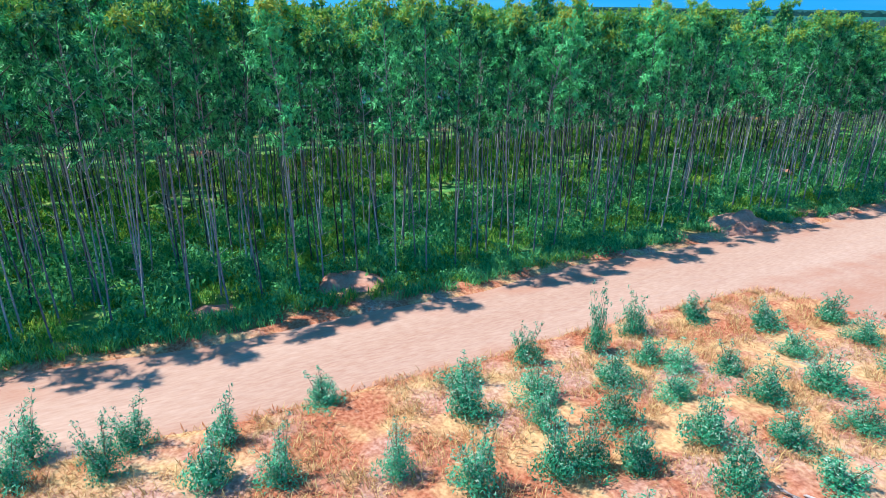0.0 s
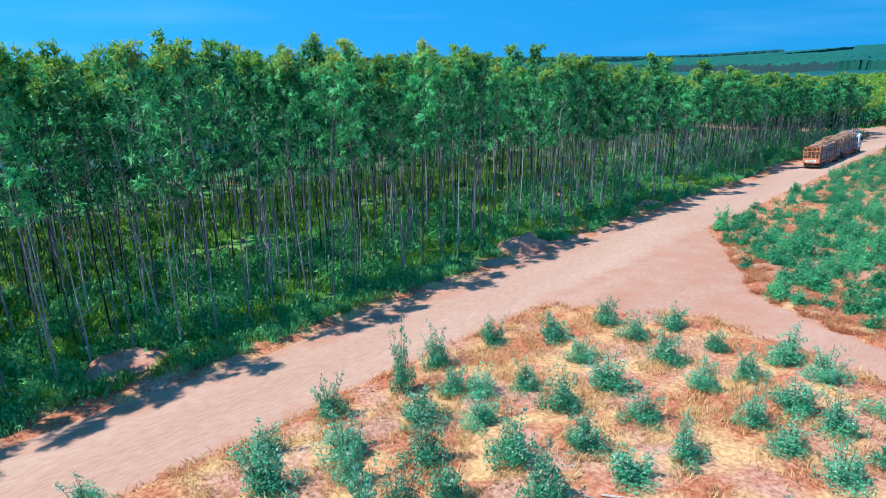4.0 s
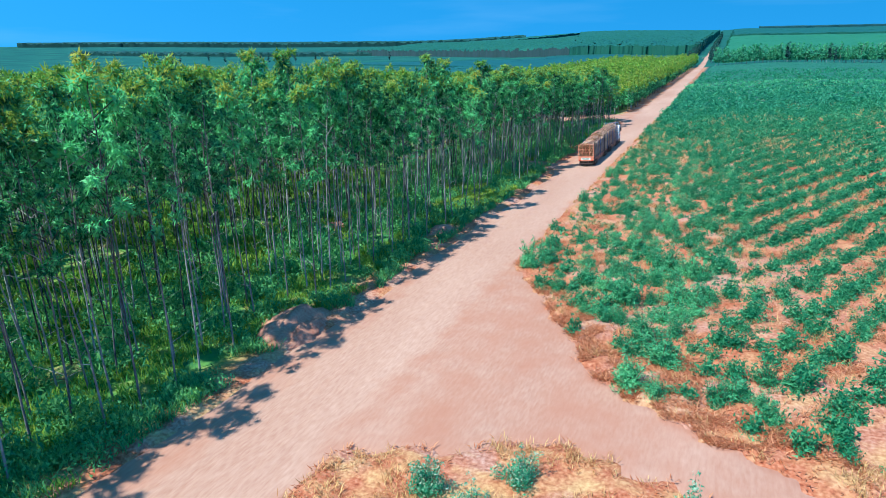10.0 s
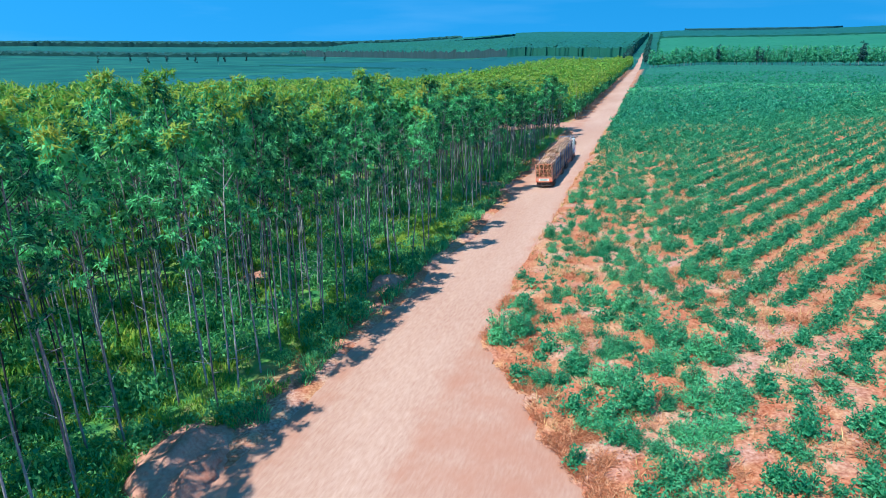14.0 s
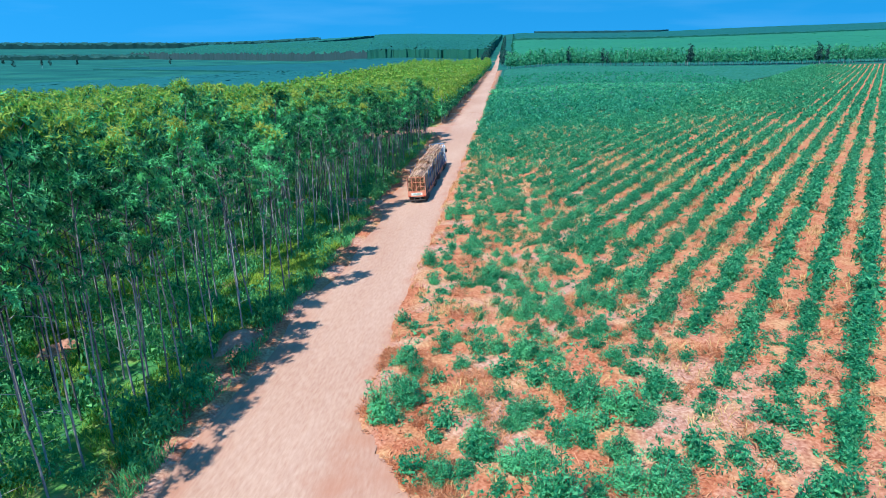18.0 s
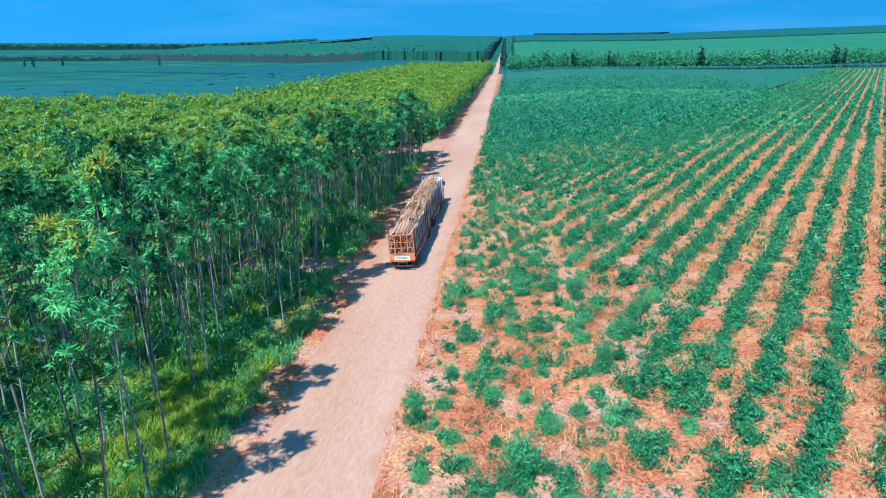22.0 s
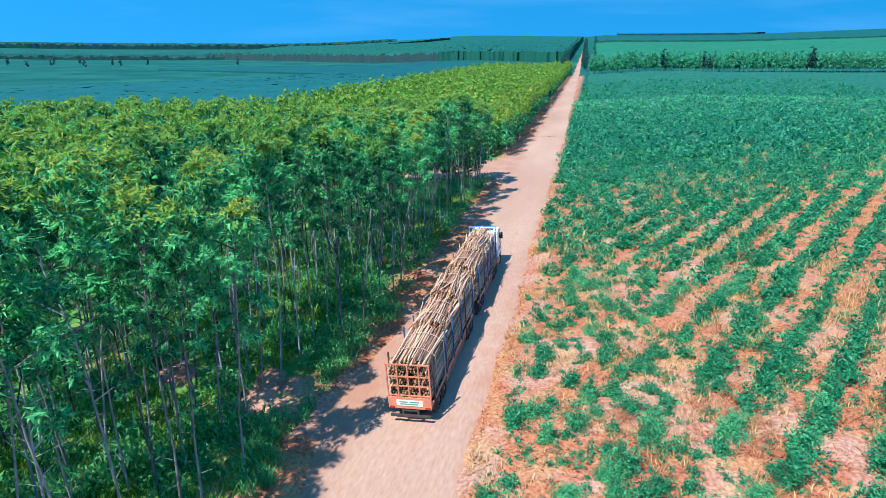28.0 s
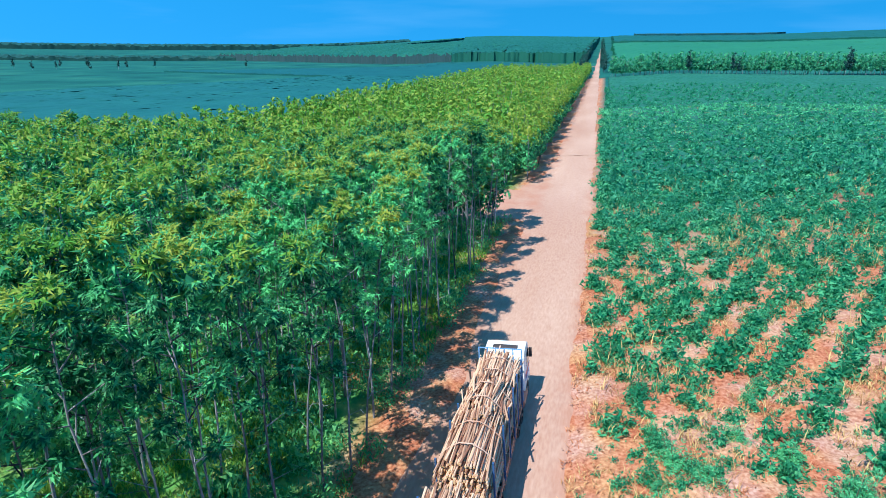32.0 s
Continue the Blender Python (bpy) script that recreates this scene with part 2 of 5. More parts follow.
    colour = mix(out_west, colour, far_haze_green)
    l.new(colour, b.inputs["Base Color"])
    bp = n.new("ShaderNodeBump")
    bp.inputs["Strength"].default_value, bp.inputs["Distance"].default_value = 0.6, 0.08
    l.new(fine, bp.inputs["Height"])
    l.new(bp.outputs[0], b.inputs["Normal"])
    return m


M_GROUND = ground_material()

# ---- building helpers ----


def mesh_of(name, verts, faces, mat, smooth=False, mats=None, index=None):
    """A mesh from arrays; faces all of one size, or a list."""
    me = bpy.data.meshes.new(name)
    if isinstance(faces, np.ndarray):
        k = faces.shape[1]
        me.vertices.add(len(verts))
        me.vertices.foreach_set("co", np.asarray(verts, np.float32).ravel())
        me.loops.add(faces.size)
        me.loops.foreach_set("vertex_index", faces.astype(np.int32).ravel())
        me.polygons.add(len(faces))
        me.polygons.foreach_set("loop_start", np.arange(0, faces.size, k, dtype=np.int32))
        if index is not None:
            me.polygons.foreach_set("material_index", np.asarray(index, np.int32))
        me.update(calc_edges=True)
    else:
        me.from_pydata(verts, [], faces)
    for mt in mats or [mat]:
        me.materials.append(mt)
    if smooth:
        me.polygons.foreach_set("use_smooth", [True] * len(me.polygons))
    return me


def part(name, bm, mat, parent=None, label=""):
    """Links a bmesh (or a mesh) as one mesh object under a thing or part."""
    if isinstance(bm, bmesh.types.BMesh):
        me = bpy.data.meshes.new(name)
        bm.to_mesh(me)
        bm.free()
        me.materials.append(mat)
    else:
        me = bm
    ob = new(name, me)
    ob.parent = parent
    if label:
        tagged(ob, label)
    return ob


def thing(name, m, label, category, group=""):
    ob = new(name)
    ob.empty_display_size = 0.3
    ob.matrix_world = m
    return tagged(ob, label, category, group)


def box(bm, lo, hi, bevel=0.0, turn=None):
    c = [(a + b) / 2 for a, b in zip(lo, hi)]
    s = [b - a for a, b in zip(lo, hi)]
    m = Matrix.Translation(c) @ (turn or Matrix()) @ Matrix.Diagonal((*s, 1))
    r = bmesh.ops.create_cube(bm, size=1, matrix=m)
    if bevel:
        e = list({e for v in r["verts"] for e in v.link_edges})
        bmesh.ops.bevel(bm, geom=e, offset=bevel, segments=2, affect="EDGES", profile=0.5)
    return bm


def tube(bm, a, b, r1, r2=None, seg=8, caps=True):
    a, b = Vector(a), Vector(b)
    q = (b - a).to_track_quat("Z", "Y").to_matrix().to_4x4()
    m = Matrix.Translation((a + b) / 2) @ q
    bmesh.ops.create_cone(bm, cap_ends=caps, segments=seg, radius1=r1, radius2=r1 if r2 is None else r2, depth=(b - a).length, matrix=m)
    return bm


def soft_clamp(x, lo, hi, w):
    x = np.asarray(x, float)
    return lo + w * np.logaddexp(0, (x - lo) / w) - w * np.logaddexp(0, (x - hi) / w)


def land(x, y):
    """Height of the land: a cross slope near the road, rising to low hills far off."""
    x, y = np.asarray(x, float), np.asarray(y, float)
    z = -0.14 + 0.075 * soft_clamp(x, -32, 48, 5.0)
    r, b = np.hypot(x, y - 60), np.degrees(np.arctan2(-x, y - 60))
    k = np.clip((b - 8) / 22, 0, 1)
    k = k * k * (3 - 2 * k)
    east = np.clip((-b - 12) / 25, 0, 1)
    start, slope = 540 + 640 * k, 0.0285 - 0.0165 * k + 0.014 * east
    rise = np.maximum(0, np.minimum(r, 3000) - start)
    z = z + slope * rise * np.clip(rise / 150, 0, 1) ** 0.5
    return z + 2.0 * np.sin(x / 190.0) * np.sin(y / 230.0) * np.clip((r - 400) / 500, 0, 1)


def land_at(x, y):
    return float(land(x, y))


# ---- ground, road ----
gx = np.unique(np.r_[-4200, -3400, -2700, -2100, np.linspace(-1600, -240, 40), np.linspace(-240, -40, 50), np.linspace(-40, 60, 150), np.linspace(60, 260, 50), np.linspace(260, 1600, 36), 2100, 2700, 3400, 4200])
gy = np.unique(np.r_[-3400, -2400, -1500, -800, np.linspace(-400, -30, 24), np.linspace(-30, 240, 330), np.linspace(240, 700, 70), np.linspace(700, 3000, 70), 3400, 3900, 4400])


def along(v, xs, ys):
    """Straight lines between the points of a table."""
    if v <= xs[0]:
        return ys[0]
    for a, b, c, d in zip(xs, xs[1:], ys, ys[1:]):
        if v <= b:
            return c + (d - c) * (v - a) / (b - a)
    return ys[-1]


def road_offset_at(x, y):
    """road_offset() for a single place."""
    left = along(y, (0, 58, 85, 200), (-6.2, -6.1, -4.9, -4.9)) + 0.5 * math.sin(y / 7.3) + 0.35 * math.sin(y / 2.9 + 1) - 3.6 * math.exp(-(((y - 203) / 11.0) ** 2)) - 0.9 * math.exp(-(((y - 122) / 9.0) ** 2))
    right = 2.75 + 0.18 * math.sin(y / 5.1) + 0.12 * math.sin(y / 1.9)
    side = west = -9.0
    if x > 1.5:
        c = along(x, (2, 9.5, 16, 24, 60, 240), (53.5, 48.5, 44.4, 40.3, 24.0, -50.0))
        side = (along(x, (2, 6, 9.5, 14, 19, 24, 60), (15.5, 12.0, 8.5, 3.4, 2.4, 2.2, 2.2)) - abs(y - c)) * 0.9
    if x > 2.5:
        side += 0.45 * math.sin(1.1 * x + 0.5 * y) * math.sin(0.8 * y - 0.3 * x) + 0.3 * math.sin(2.3 * x - 1.1 * y)
    if x < -2:
        west = 9.0 + 0.5 * math.sin(x * 0.9) - abs(y - 199.0 + 0.12 * (x + 8)) - 0.12 * max(0.0, -30 - x)
    return max(min(x - left, right - x), side, west)


def road_offset(x, y):
    """How far inside the road and its junction a place lies, in metres (outside: negative)."""
    if isinstance(x, (float, int)):
        return road_offset_at(float(x), float(y))
    x, y = np.asarray(x, float), np.asarray(y, float)
    left = np.interp(y, [0, 58, 85, 200], [-6.2, -6.1, -4.9, -4.9]) + 0.5 * np.sin(y / 7.3) + 0.35 * np.sin(y / 2.9 + 1) - 3.6 * np.exp(-(((y - 203) / 11.0) ** 2)) - 0.9 * np.exp(-(((y - 122) / 9.0) ** 2))
    right = 2.75 + 0.18 * np.sin(y / 5.1) + 0.12 * np.sin(y / 1.9)
    main = np.minimum(x - left, right - x)
    side_c = np.interp(x, [2, 9.5, 16, 24, 60, 240], [53.5, 48.5, 44.4, 40.3, 24.0, -50.0])
    side_h = np.interp(x, [2, 6, 9.5, 14, 19, 24, 60], [15.5, 12.0, 8.5, 3.4, 2.4, 2.2, 2.2])
    side = np.where(x > 1.5, (side_h - np.abs(y - side_c)) * 0.9, -9.0)
    side = side + (0.45 * np.sin(1.1 * x + 0.5 * y) * np.sin(0.8 * y - 0.3 * x) + 0.3 * np.sin(2.3 * x - 1.1 * y)) * (x > 2.5)
    west = np.where(x < -2, 9.0 + 0.5 * np.sin(x * 0.9) - np.abs(y - 199.0 + 0.12 * (x + 8)), -9.0) - 0.12 * np.maximum(0, -30 - x)
    return np.maximum(np.maximum(main, side), west)


GX, GY = np.meshgrid(gx, gy)
rng = np.random.default_rng(4)
off = road_offset(GX, GY)
near_field = np.clip((260 - np.abs(GY - 100)) / 60, 0, 1) * np.clip((70 - np.abs(GX - 10)) / 20, 0, 1)
lump = 0.10 * np.sin(GX * 1.7 + 2 * np.sin(GY * 0.6)) * np.sin(GY * 1.3) + rng.normal(0, 0.05, GX.shape)
bank = np.clip((-off + 0.25) / 1.1, 0, 1)
bank = bank * bank * (3 - 2 * bank)
GZ = land(GX, GY) - 0.12 + 0.26 * bank + near_field * bank * lump
GZ += 0.14 * np.exp(-(((off + 1.0) / 0.5) ** 2)) * near_field * (0.5 + 0.5 * np.sin(GY * 1.3 + 2 * np.sin(GY * 0.37)))
nx, ny = len(gx), len(gy)
ids = np.arange(nx * ny).reshape(ny, nx)
quads = np.stack([ids[:-1, :-1], ids[:-1, 1:], ids[1:, 1:], ids[1:, :-1]], -1).reshape(-1, 4)
ground = new("ground", mesh_of("ground", np.stack([GX, GY, GZ], -1).reshape(-1, 3), quads, M_GROUND, smooth=True))
tagged(ground, "rolling red earth farmland with straw and green cover", "ground", kind="structure")


def sheet(name, keep, xs, ys, lift, mat, label, category):
    """The part of a fine grid where keep() holds, laid over the land."""
    X, Y = np.meshgrid(xs, ys)
    k = keep(X, Y)
    ruts = 0.02 * np.sin(X * 4.3) * np.sin(Y * 0.21 + X) + 0.012 * np.sin(X * 9.0 + Y * 0.3)
    Z = land(X, Y) + lift + ruts - 0.2 * np.maximum(0, -road_offset(X, Y) if name == "road" else 0 * X)
    w = len(xs)
    idx = np.arange(X.size).reshape(X.shape)
    q = np.stack([idx[:-1, :-1], idx[:-1, 1:], idx[1:, 1:], idx[1:, :-1]], -1).reshape(-1, 4)
    good = k.ravel()[q].all(1)
    q = q[good]
    used = np.unique(q)
    remap = np.zeros(X.size, int)
    remap[used] = np.arange(len(used))
    ob = new(name, mesh_of(name, np.stack([X, Y, Z], -1).reshape(-1, 3)[used], remap[q], mat, smooth=True))
    return tagged(ob, label, category, kind="structure")


sheet("road", lambda X, Y: road_offset(X, Y) > -1.0, np.r_[np.arange(-60, -11, 1.5), np.arange(-11.0, 4.2, 0.3), np.arange(4.2, 60, 0.6), np.arange(60, 240, 1.2)], np.r_[np.arange(-120, -60, 2.0), np.arange(-60, -20, 1.0), np.arange(-20, 240, 0.5)], 0.005, M_ROAD, "pale pink packed dirt road with wheel ruts and a side track", "road")
sheet("road_far", lambda X, Y: np.abs(X + 1.1 + (Y - 240) * 0.008) < 4.2, np.arange(-14, 6, 0.6), np.r_[np.arange(239.5, 700, 4.0), np.arange(700, 2400, 25.0)], 0.05, M_ROAD, "pale dirt road running straight to the far hills", "road")

# ---- trees ----


def leaf_cloud(rng, centres, radii, count, size, flat=0.75, droop=0.3, wide=1.0):
    """Leaves scattered over the shells of clumps: arrays of verts and triangles. Each is a pointed sprig, facing outwards and up."""
    w = np.asarray(radii) ** 2
    pick = rng.choice(len(centres), count, p=w / w.sum())
    d = rng.normal(size=(count, 3))
    d /= np.linalg.norm(d, axis=1)[:, None]
    rad = np.asarray(radii)[pick] * (0.62 + 0.45 * rng.random(count))
    c = np.asarray(centres)[pick] + d * rad[:, None] * np.array([1, 1, flat])
    ax = rng.normal(size=(count, 3))
    ax -= d * (ax * d).sum(1)[:, None] * 0.8
    ax[:, 2] -= droop
    ax /= np.linalg.norm(ax, axis=1)[:, None]
    side = np.cross(ax, d + np.array([0, 0, 0.4]) + rng.normal(size=(count, 3)) * 0.35)
    side /= np.linalg.norm(side, axis=1)[:, None] + 1e-6
    L = (size * (0.6 + 0.8 * rng.random(count)))[:, None]
    W = L * (0.22 + 0.14 * rng.random(count))[:, None] * wide
    v = np.stack([c - ax * L * 0.4 + side * W, c + ax * L * 0.7, c - ax * L * 0.4 - side * W], 1)
    return v.reshape(-1, 3), np.arange(count * 3).reshape(-1, 3)


def spray_cloud(rng, centres, radii, sprays, each, size, droop=0.45):
    """Leaves in sprays: each spray a fan of narrow drooping leaves bursting from one twig end, over the sunny side of a clump."""
    w = np.asarray(radii) ** 2
    pick = rng.choice(len(centres), sprays, p=w / w.sum())
    d = rng.normal(size=(sprays, 3))
    d[:, 2] += 0.55
    d /= np.linalg.norm(d, axis=1)[:, None]
    c = np.asarray(centres)[pick] + d * (np.asarray(radii)[pick] * (0.6 + 0.4 * rng.random(sprays)))[:, None] * np.array([1, 1, 0.8])
    c, d = np.repeat(c, each, 0), np.repeat(d, each, 0)
    k = len(c)
    ax = d * 0.55 + rng.normal(size=(k, 3)) * 0.5
    ax[:, 2] -= droop
    ax /= np.linalg.norm(ax, axis=1)[:, None]
    side = np.cross(ax, d + np.array([0, 0, 0.5]) + rng.normal(size=(k, 3)) * 0.25)
    side /= np.linalg.norm(side, axis=1)[:, None] + 1e-6
    L = (size * (0.6 + 0.8 * rng.random(k)))[:, None]
    W = L * (0.11 + 0.07 * rng.random(k))[:, None]
    base = c + rng.normal(0, size * 0.22, (k, 3))
    v = np.stack([base + side * W, base + ax * L, base - side * W], 1)
    n_in = 5  # large hidden leaf triangles added inside each clump to block light and deepen shade
    R = np.repeat(np.asarray(radii), n_in)[:, None]
    c = np.repeat(np.asarray(centres), n_in, 0) + rng.normal(size=(len(R), 3)) * R * 0.2 - np.array([0, 0, 0.22]) * R
    ax, up = rng.normal(size=(2, len(R), 3))
    ax /= np.linalg.norm(ax, axis=1)[:, None]
    side = np.cross(ax, up)
    side /= np.linalg.norm(side, axis=1)[:, None]
    inner = np.stack([c - ax * R * 0.34 + side * R * 0.27, c + ax * R * 0.42, c - ax * R * 0.34 - side * R * 0.27], 1)
    v = np.concatenate([v, inner])
    return v.reshape(-1, 3), np.arange(len(v) * 3).reshape(-1, 3)


def stem_rings(rng, height, r0, r1, lean, seg=6, rings=6, wobble=0.15):
    z = np.linspace(0, 1, rings)
    off = np.cumsum(rng.normal(0, wobble, (rings, 2)), 0) * np.linspace(0, 1, rings)[:, None] + np.outer(z, lean)
    r = r0 + (r1 - r0) * z ** 0.8
    a = np.arange(seg) * 2 * np.pi / seg
    v = np.stack([off[:, None, 0] + r[:, None] * np.cos(a), off[:, None, 1] + r[:, None] * np.sin(a), np.broadcast_to((z * height)[:, None], (rings, seg))], -1).reshape(-1, 3)
    i = np.arange(rings * seg).reshape(rings, seg)
    f = np.stack([i[:-1], np.roll(i[:-1], -1, 1), np.roll(i[1:], -1, 1), i[1:]], -1).reshape(-1, 4)
    return v, f, off, z * height


def limb(a, b, r0, r1, seg=4):
    a, b = np.asarray(a, float), np.asarray(b, float)
    d = (b - a) / np.linalg.norm(b - a)
    u = np.cross(d, [0.3, 0.9, 0.1])
    u /= np.linalg.norm(u)
    w = np.cross(d, u)
    t = np.arange(seg) * 2 * np.pi / seg
    ring = np.cos(t)[:, None] * u + np.sin(t)[:, None] * w
    v = np.concatenate([a + ring * r0, b + ring * r1])
    i = np.arange(seg)
    return v, np.stack([i, (i + 1) % seg, (i + 1) % seg + seg, i + seg], -1)


def join(pieces):
    vs, fs, n = [], [], 0
    for v, f in pieces:
        vs.append(v)
        fs.append(f + n)
        n += len(v)
    return np.concatenate(vs), np.concatenate(fs)


def tall_tree(rng, height, leaves, size, bare=0.5, spread=1.3, plain=False):
    """A slender plantation eucalyptus: arrays for the trunk with its limbs, and for the domed, clumped crown."""
    r0 = 0.03 + 0.0024 * height
    v, f, off, zz = stem_rings(rng, height * 0.96, r0, 0.02, rng.normal(0, 0.55, 2), 4 if plain else 6, 5 if plain else 8, 0.2)
    pieces, centres, radii = [(v, f)], [], []

    def stem_at(z):
        return np.array([np.interp(z, zz, off[:, 0]), np.interp(z, zz, off[:, 1]), z])

    k, a = rng.integers(12, 15), rng.random() * 6.283
    for j in range(k):
        s = (j + 0.7 * rng.random()) / k
        c = stem_at((bare + (0.95 - bare) * s) * height)
        reach = spread * (0.45 + 0.75 * math.sin(math.pi * min(1.0, 0.12 + 0.86 * s))) * (0.55 + 0.45 * rng.random())
        a += 2.4 + rng.normal(0, 0.4)
        tip = c + np.array([np.cos(a) * reach, np.sin(a) * reach, 0.25 + reach * 0.5])
        if not plain or j < 5:
            pieces.append(limb(c, tip, 0.035, 0.012))
        centres.append(tip)
        radii.append((0.42 + 0.3 * rng.random()) * (0.75 + 0.4 * s))
    for j in range(3):
        centres.append(np.array([off[-1, 0] + rng.normal(0, 0.25), off[-1, 1] + rng.normal(0, 0.25), height * (0.91 + 0.03 * j)]))
        radii.append(0.82 - 0.14 * j)
    for j in range(2 if plain else 7):  # dead twigs low on the stem
        c, t = stem_at(height * (0.1 + 0.4 * rng.random())), rng.random() * 2 * np.pi
        r = 0.6 + 1.1 * rng.random() ** 2
        pieces.append(limb(c, c + np.array([np.cos(t) * r, np.sin(t) * r, 0.45 * r]), 0.018, 0.006))
    return join(pieces), spray_cloud(rng, centres, radii, leaves // 10, 10, size)


def tip_index(cv, cf, share, rng):
    """Which leaf pieces are pale young shoots: those highest up."""
    z = cv[cf[:, 0], 2]
    cut = np.quantile(z, 1 - share)
    long = np.linalg.norm(cv[cf[:, 1]] - cv[cf[:, 0]], axis=1)
    return (((z + rng.normal(0, 0.5, len(z))) > cut) & (long < 1.7 * np.median(long))).astype(int)


rng = np.random.default_rng(11)
TREES = []
for i in range(9):
    h = 17.0 + 2.2 * rng.random()
    (tv, tf), (cv, cf) = tall_tree(rng, h, 2700, 0.29)
    TREES.append((mesh_of("trunk", tv, tf, M_BARK, smooth=True), mesh_of("crown", cv, cf, M_CROWN, mats=[M_CROWN, M_CROWN_TIP], index=tip_index(cv, cf, 0.14, rng)), h))


def forest_spots():
    """Planting places of the tall block: rows along the road."""
    out = []
    for k in range(29):
        for y in np.arange(-46, 187, 2.45):
            first = np.interp(y, [0, 60, 85, 200], [-10.8, -10.4, -8.9, -8.3])
            x = first - k * 2.55 + rng.normal(0, 0.25)
            out.append((x, y + rng.normal(0, 0.3)))
    return np.array(out)


def clearing(x, y):
    """Where the block is open: dirt heaps, a grassy gap and a sandy patch."""
    return (np.hypot(x + 9.0, (y - 49.5) / 1.3) < 2.9) or (np.hypot(x + 11.5, y - 11.5) < 2.0) or (np.hypot((x + 9.2) / 1.9, (y - 95.5) / 6.5) < 1.0) or (np.hypot((x + 8.6) / 2.2, (y - 121.5) / 3.5) < 1.0) or (np.hypot(x + 8.2, y - 76.5) < 1.9)


def thinned(x, y):
    """Where few trees stand, so that sun reaches the grass."""
    return np.hypot((x + 15.0) / 5.5, (y - 87.0) / 9.0) < 1.0


spots = forest_spots()
near_count = 0
far_v, far_f, far_tv, far_tf, nv, ntv = [], [], [], [], 0, 0
LOW, MIDDLE = [], []
for i in range(7):
    h = 16.5 + 2.6 * rng.random()
    t, c = tall_tree(rng, h, 850, 0.4, 0.4 + 0.14 * rng.random())
    MIDDLE.append((t, c, tip_index(*c, 0.2, rng)))
    t, c = tall_tree(rng, h, 300, 0.62, 0.36 + 0.2 * rng.random(), 1.3, True)
    LOW.append((t, c, tip_index(*c, 0.24, rng)))
far_i = []
for x, y in spots:
    if clearing(x, y) or thinned(x, y) and rng.random() < 0.8 or rng.random() < (0.12 if x > -17.2 else np.interp(y, [6, 18, 50, 85], [0.24, 0.42, 0.42, 0.27]) if x > -40 else 0.2):
        continue
    z = land_at(x, y) - 0.05
    turn, grow = rng.random() * 6.283, np.interp(y, [-40, 15, 60, 90, 130, 200], [1.2, 1.13, 1.08, 0.99, 0.88, 0.76]) * (0.93 + 0.10 * rng.random())
    if x > -17.2 and y > -8:
        tm, cm, h = TREES[rng.integers(9)]
        ob = thing("eucalyptus_tree", Matrix.Translation((x, y, z)) @ Matrix.Rotation(turn, 4, "Z") @ Matrix.Diagonal((1.0, 1.0, float(grow), 1)), "tall slender plantation eucalyptus with a bare pale trunk", "tree", "roadside plantation trees")
        part("trunk", tm, M_BARK, ob)
        part("crown", cm, M_CROWN, ob)
        near_count += 1
    else:
        (tv, tf), (cv, cf), ti = (MIDDLE if x > -27 else LOW)[rng.integers(7)]
        c, s = math.cos(turn), math.sin(turn)
        R = np.array([[c, -s, 0], [s, c, 0], [0, 0, grow]])
        far_v.append(cv @ R.T + (x, y, z))
        far_f.append(cf + nv)
        far_i.append(ti)
        nv += len(cv)
        far_tv.append(tv @ R.T + (x, y, z))
        far_tf.append(tf + ntv)
        ntv += len(tv)
forest = thing("eucalyptus_plantation", Matrix(), "dense rows of tall eucalyptus behind the roadside", "trees")
tagged(forest, kind="stuff")
tagged(part("trunks", mesh_of("trunks", np.concatenate(far_tv), np.concatenate(far_tf), M_BARK), M_BARK, forest), kind="stuff")
tagged(part("crowns", mesh_of("crowns", np.concatenate(far_v), np.concatenate(far_f), M_CROWN, mats=[M_CROWN, M_CROWN_TIP], index=np.concatenate(far_i)), M_CROWN, forest), kind="stuff")

# ---- second, younger block beyond the gap ----


def small_tree(rng, height, leaves, size):
    (v, f, off, zz) = stem_rings(rng, height * 0.95, 0.09, 0.03, rng.normal(0, 0.2, 2), 4, 3)
    steps = np.linspace(0.3, 0.95, 9)
    centres = [np.array([rng.normal(0, 0.55), rng.normal(0, 0.55), height * s]) for s in steps]
    radii = [1.2 * (1.15 - s) + 0.35 for s in steps]
    return (v, f), leaf_cloud(rng, centres, radii, leaves, size)


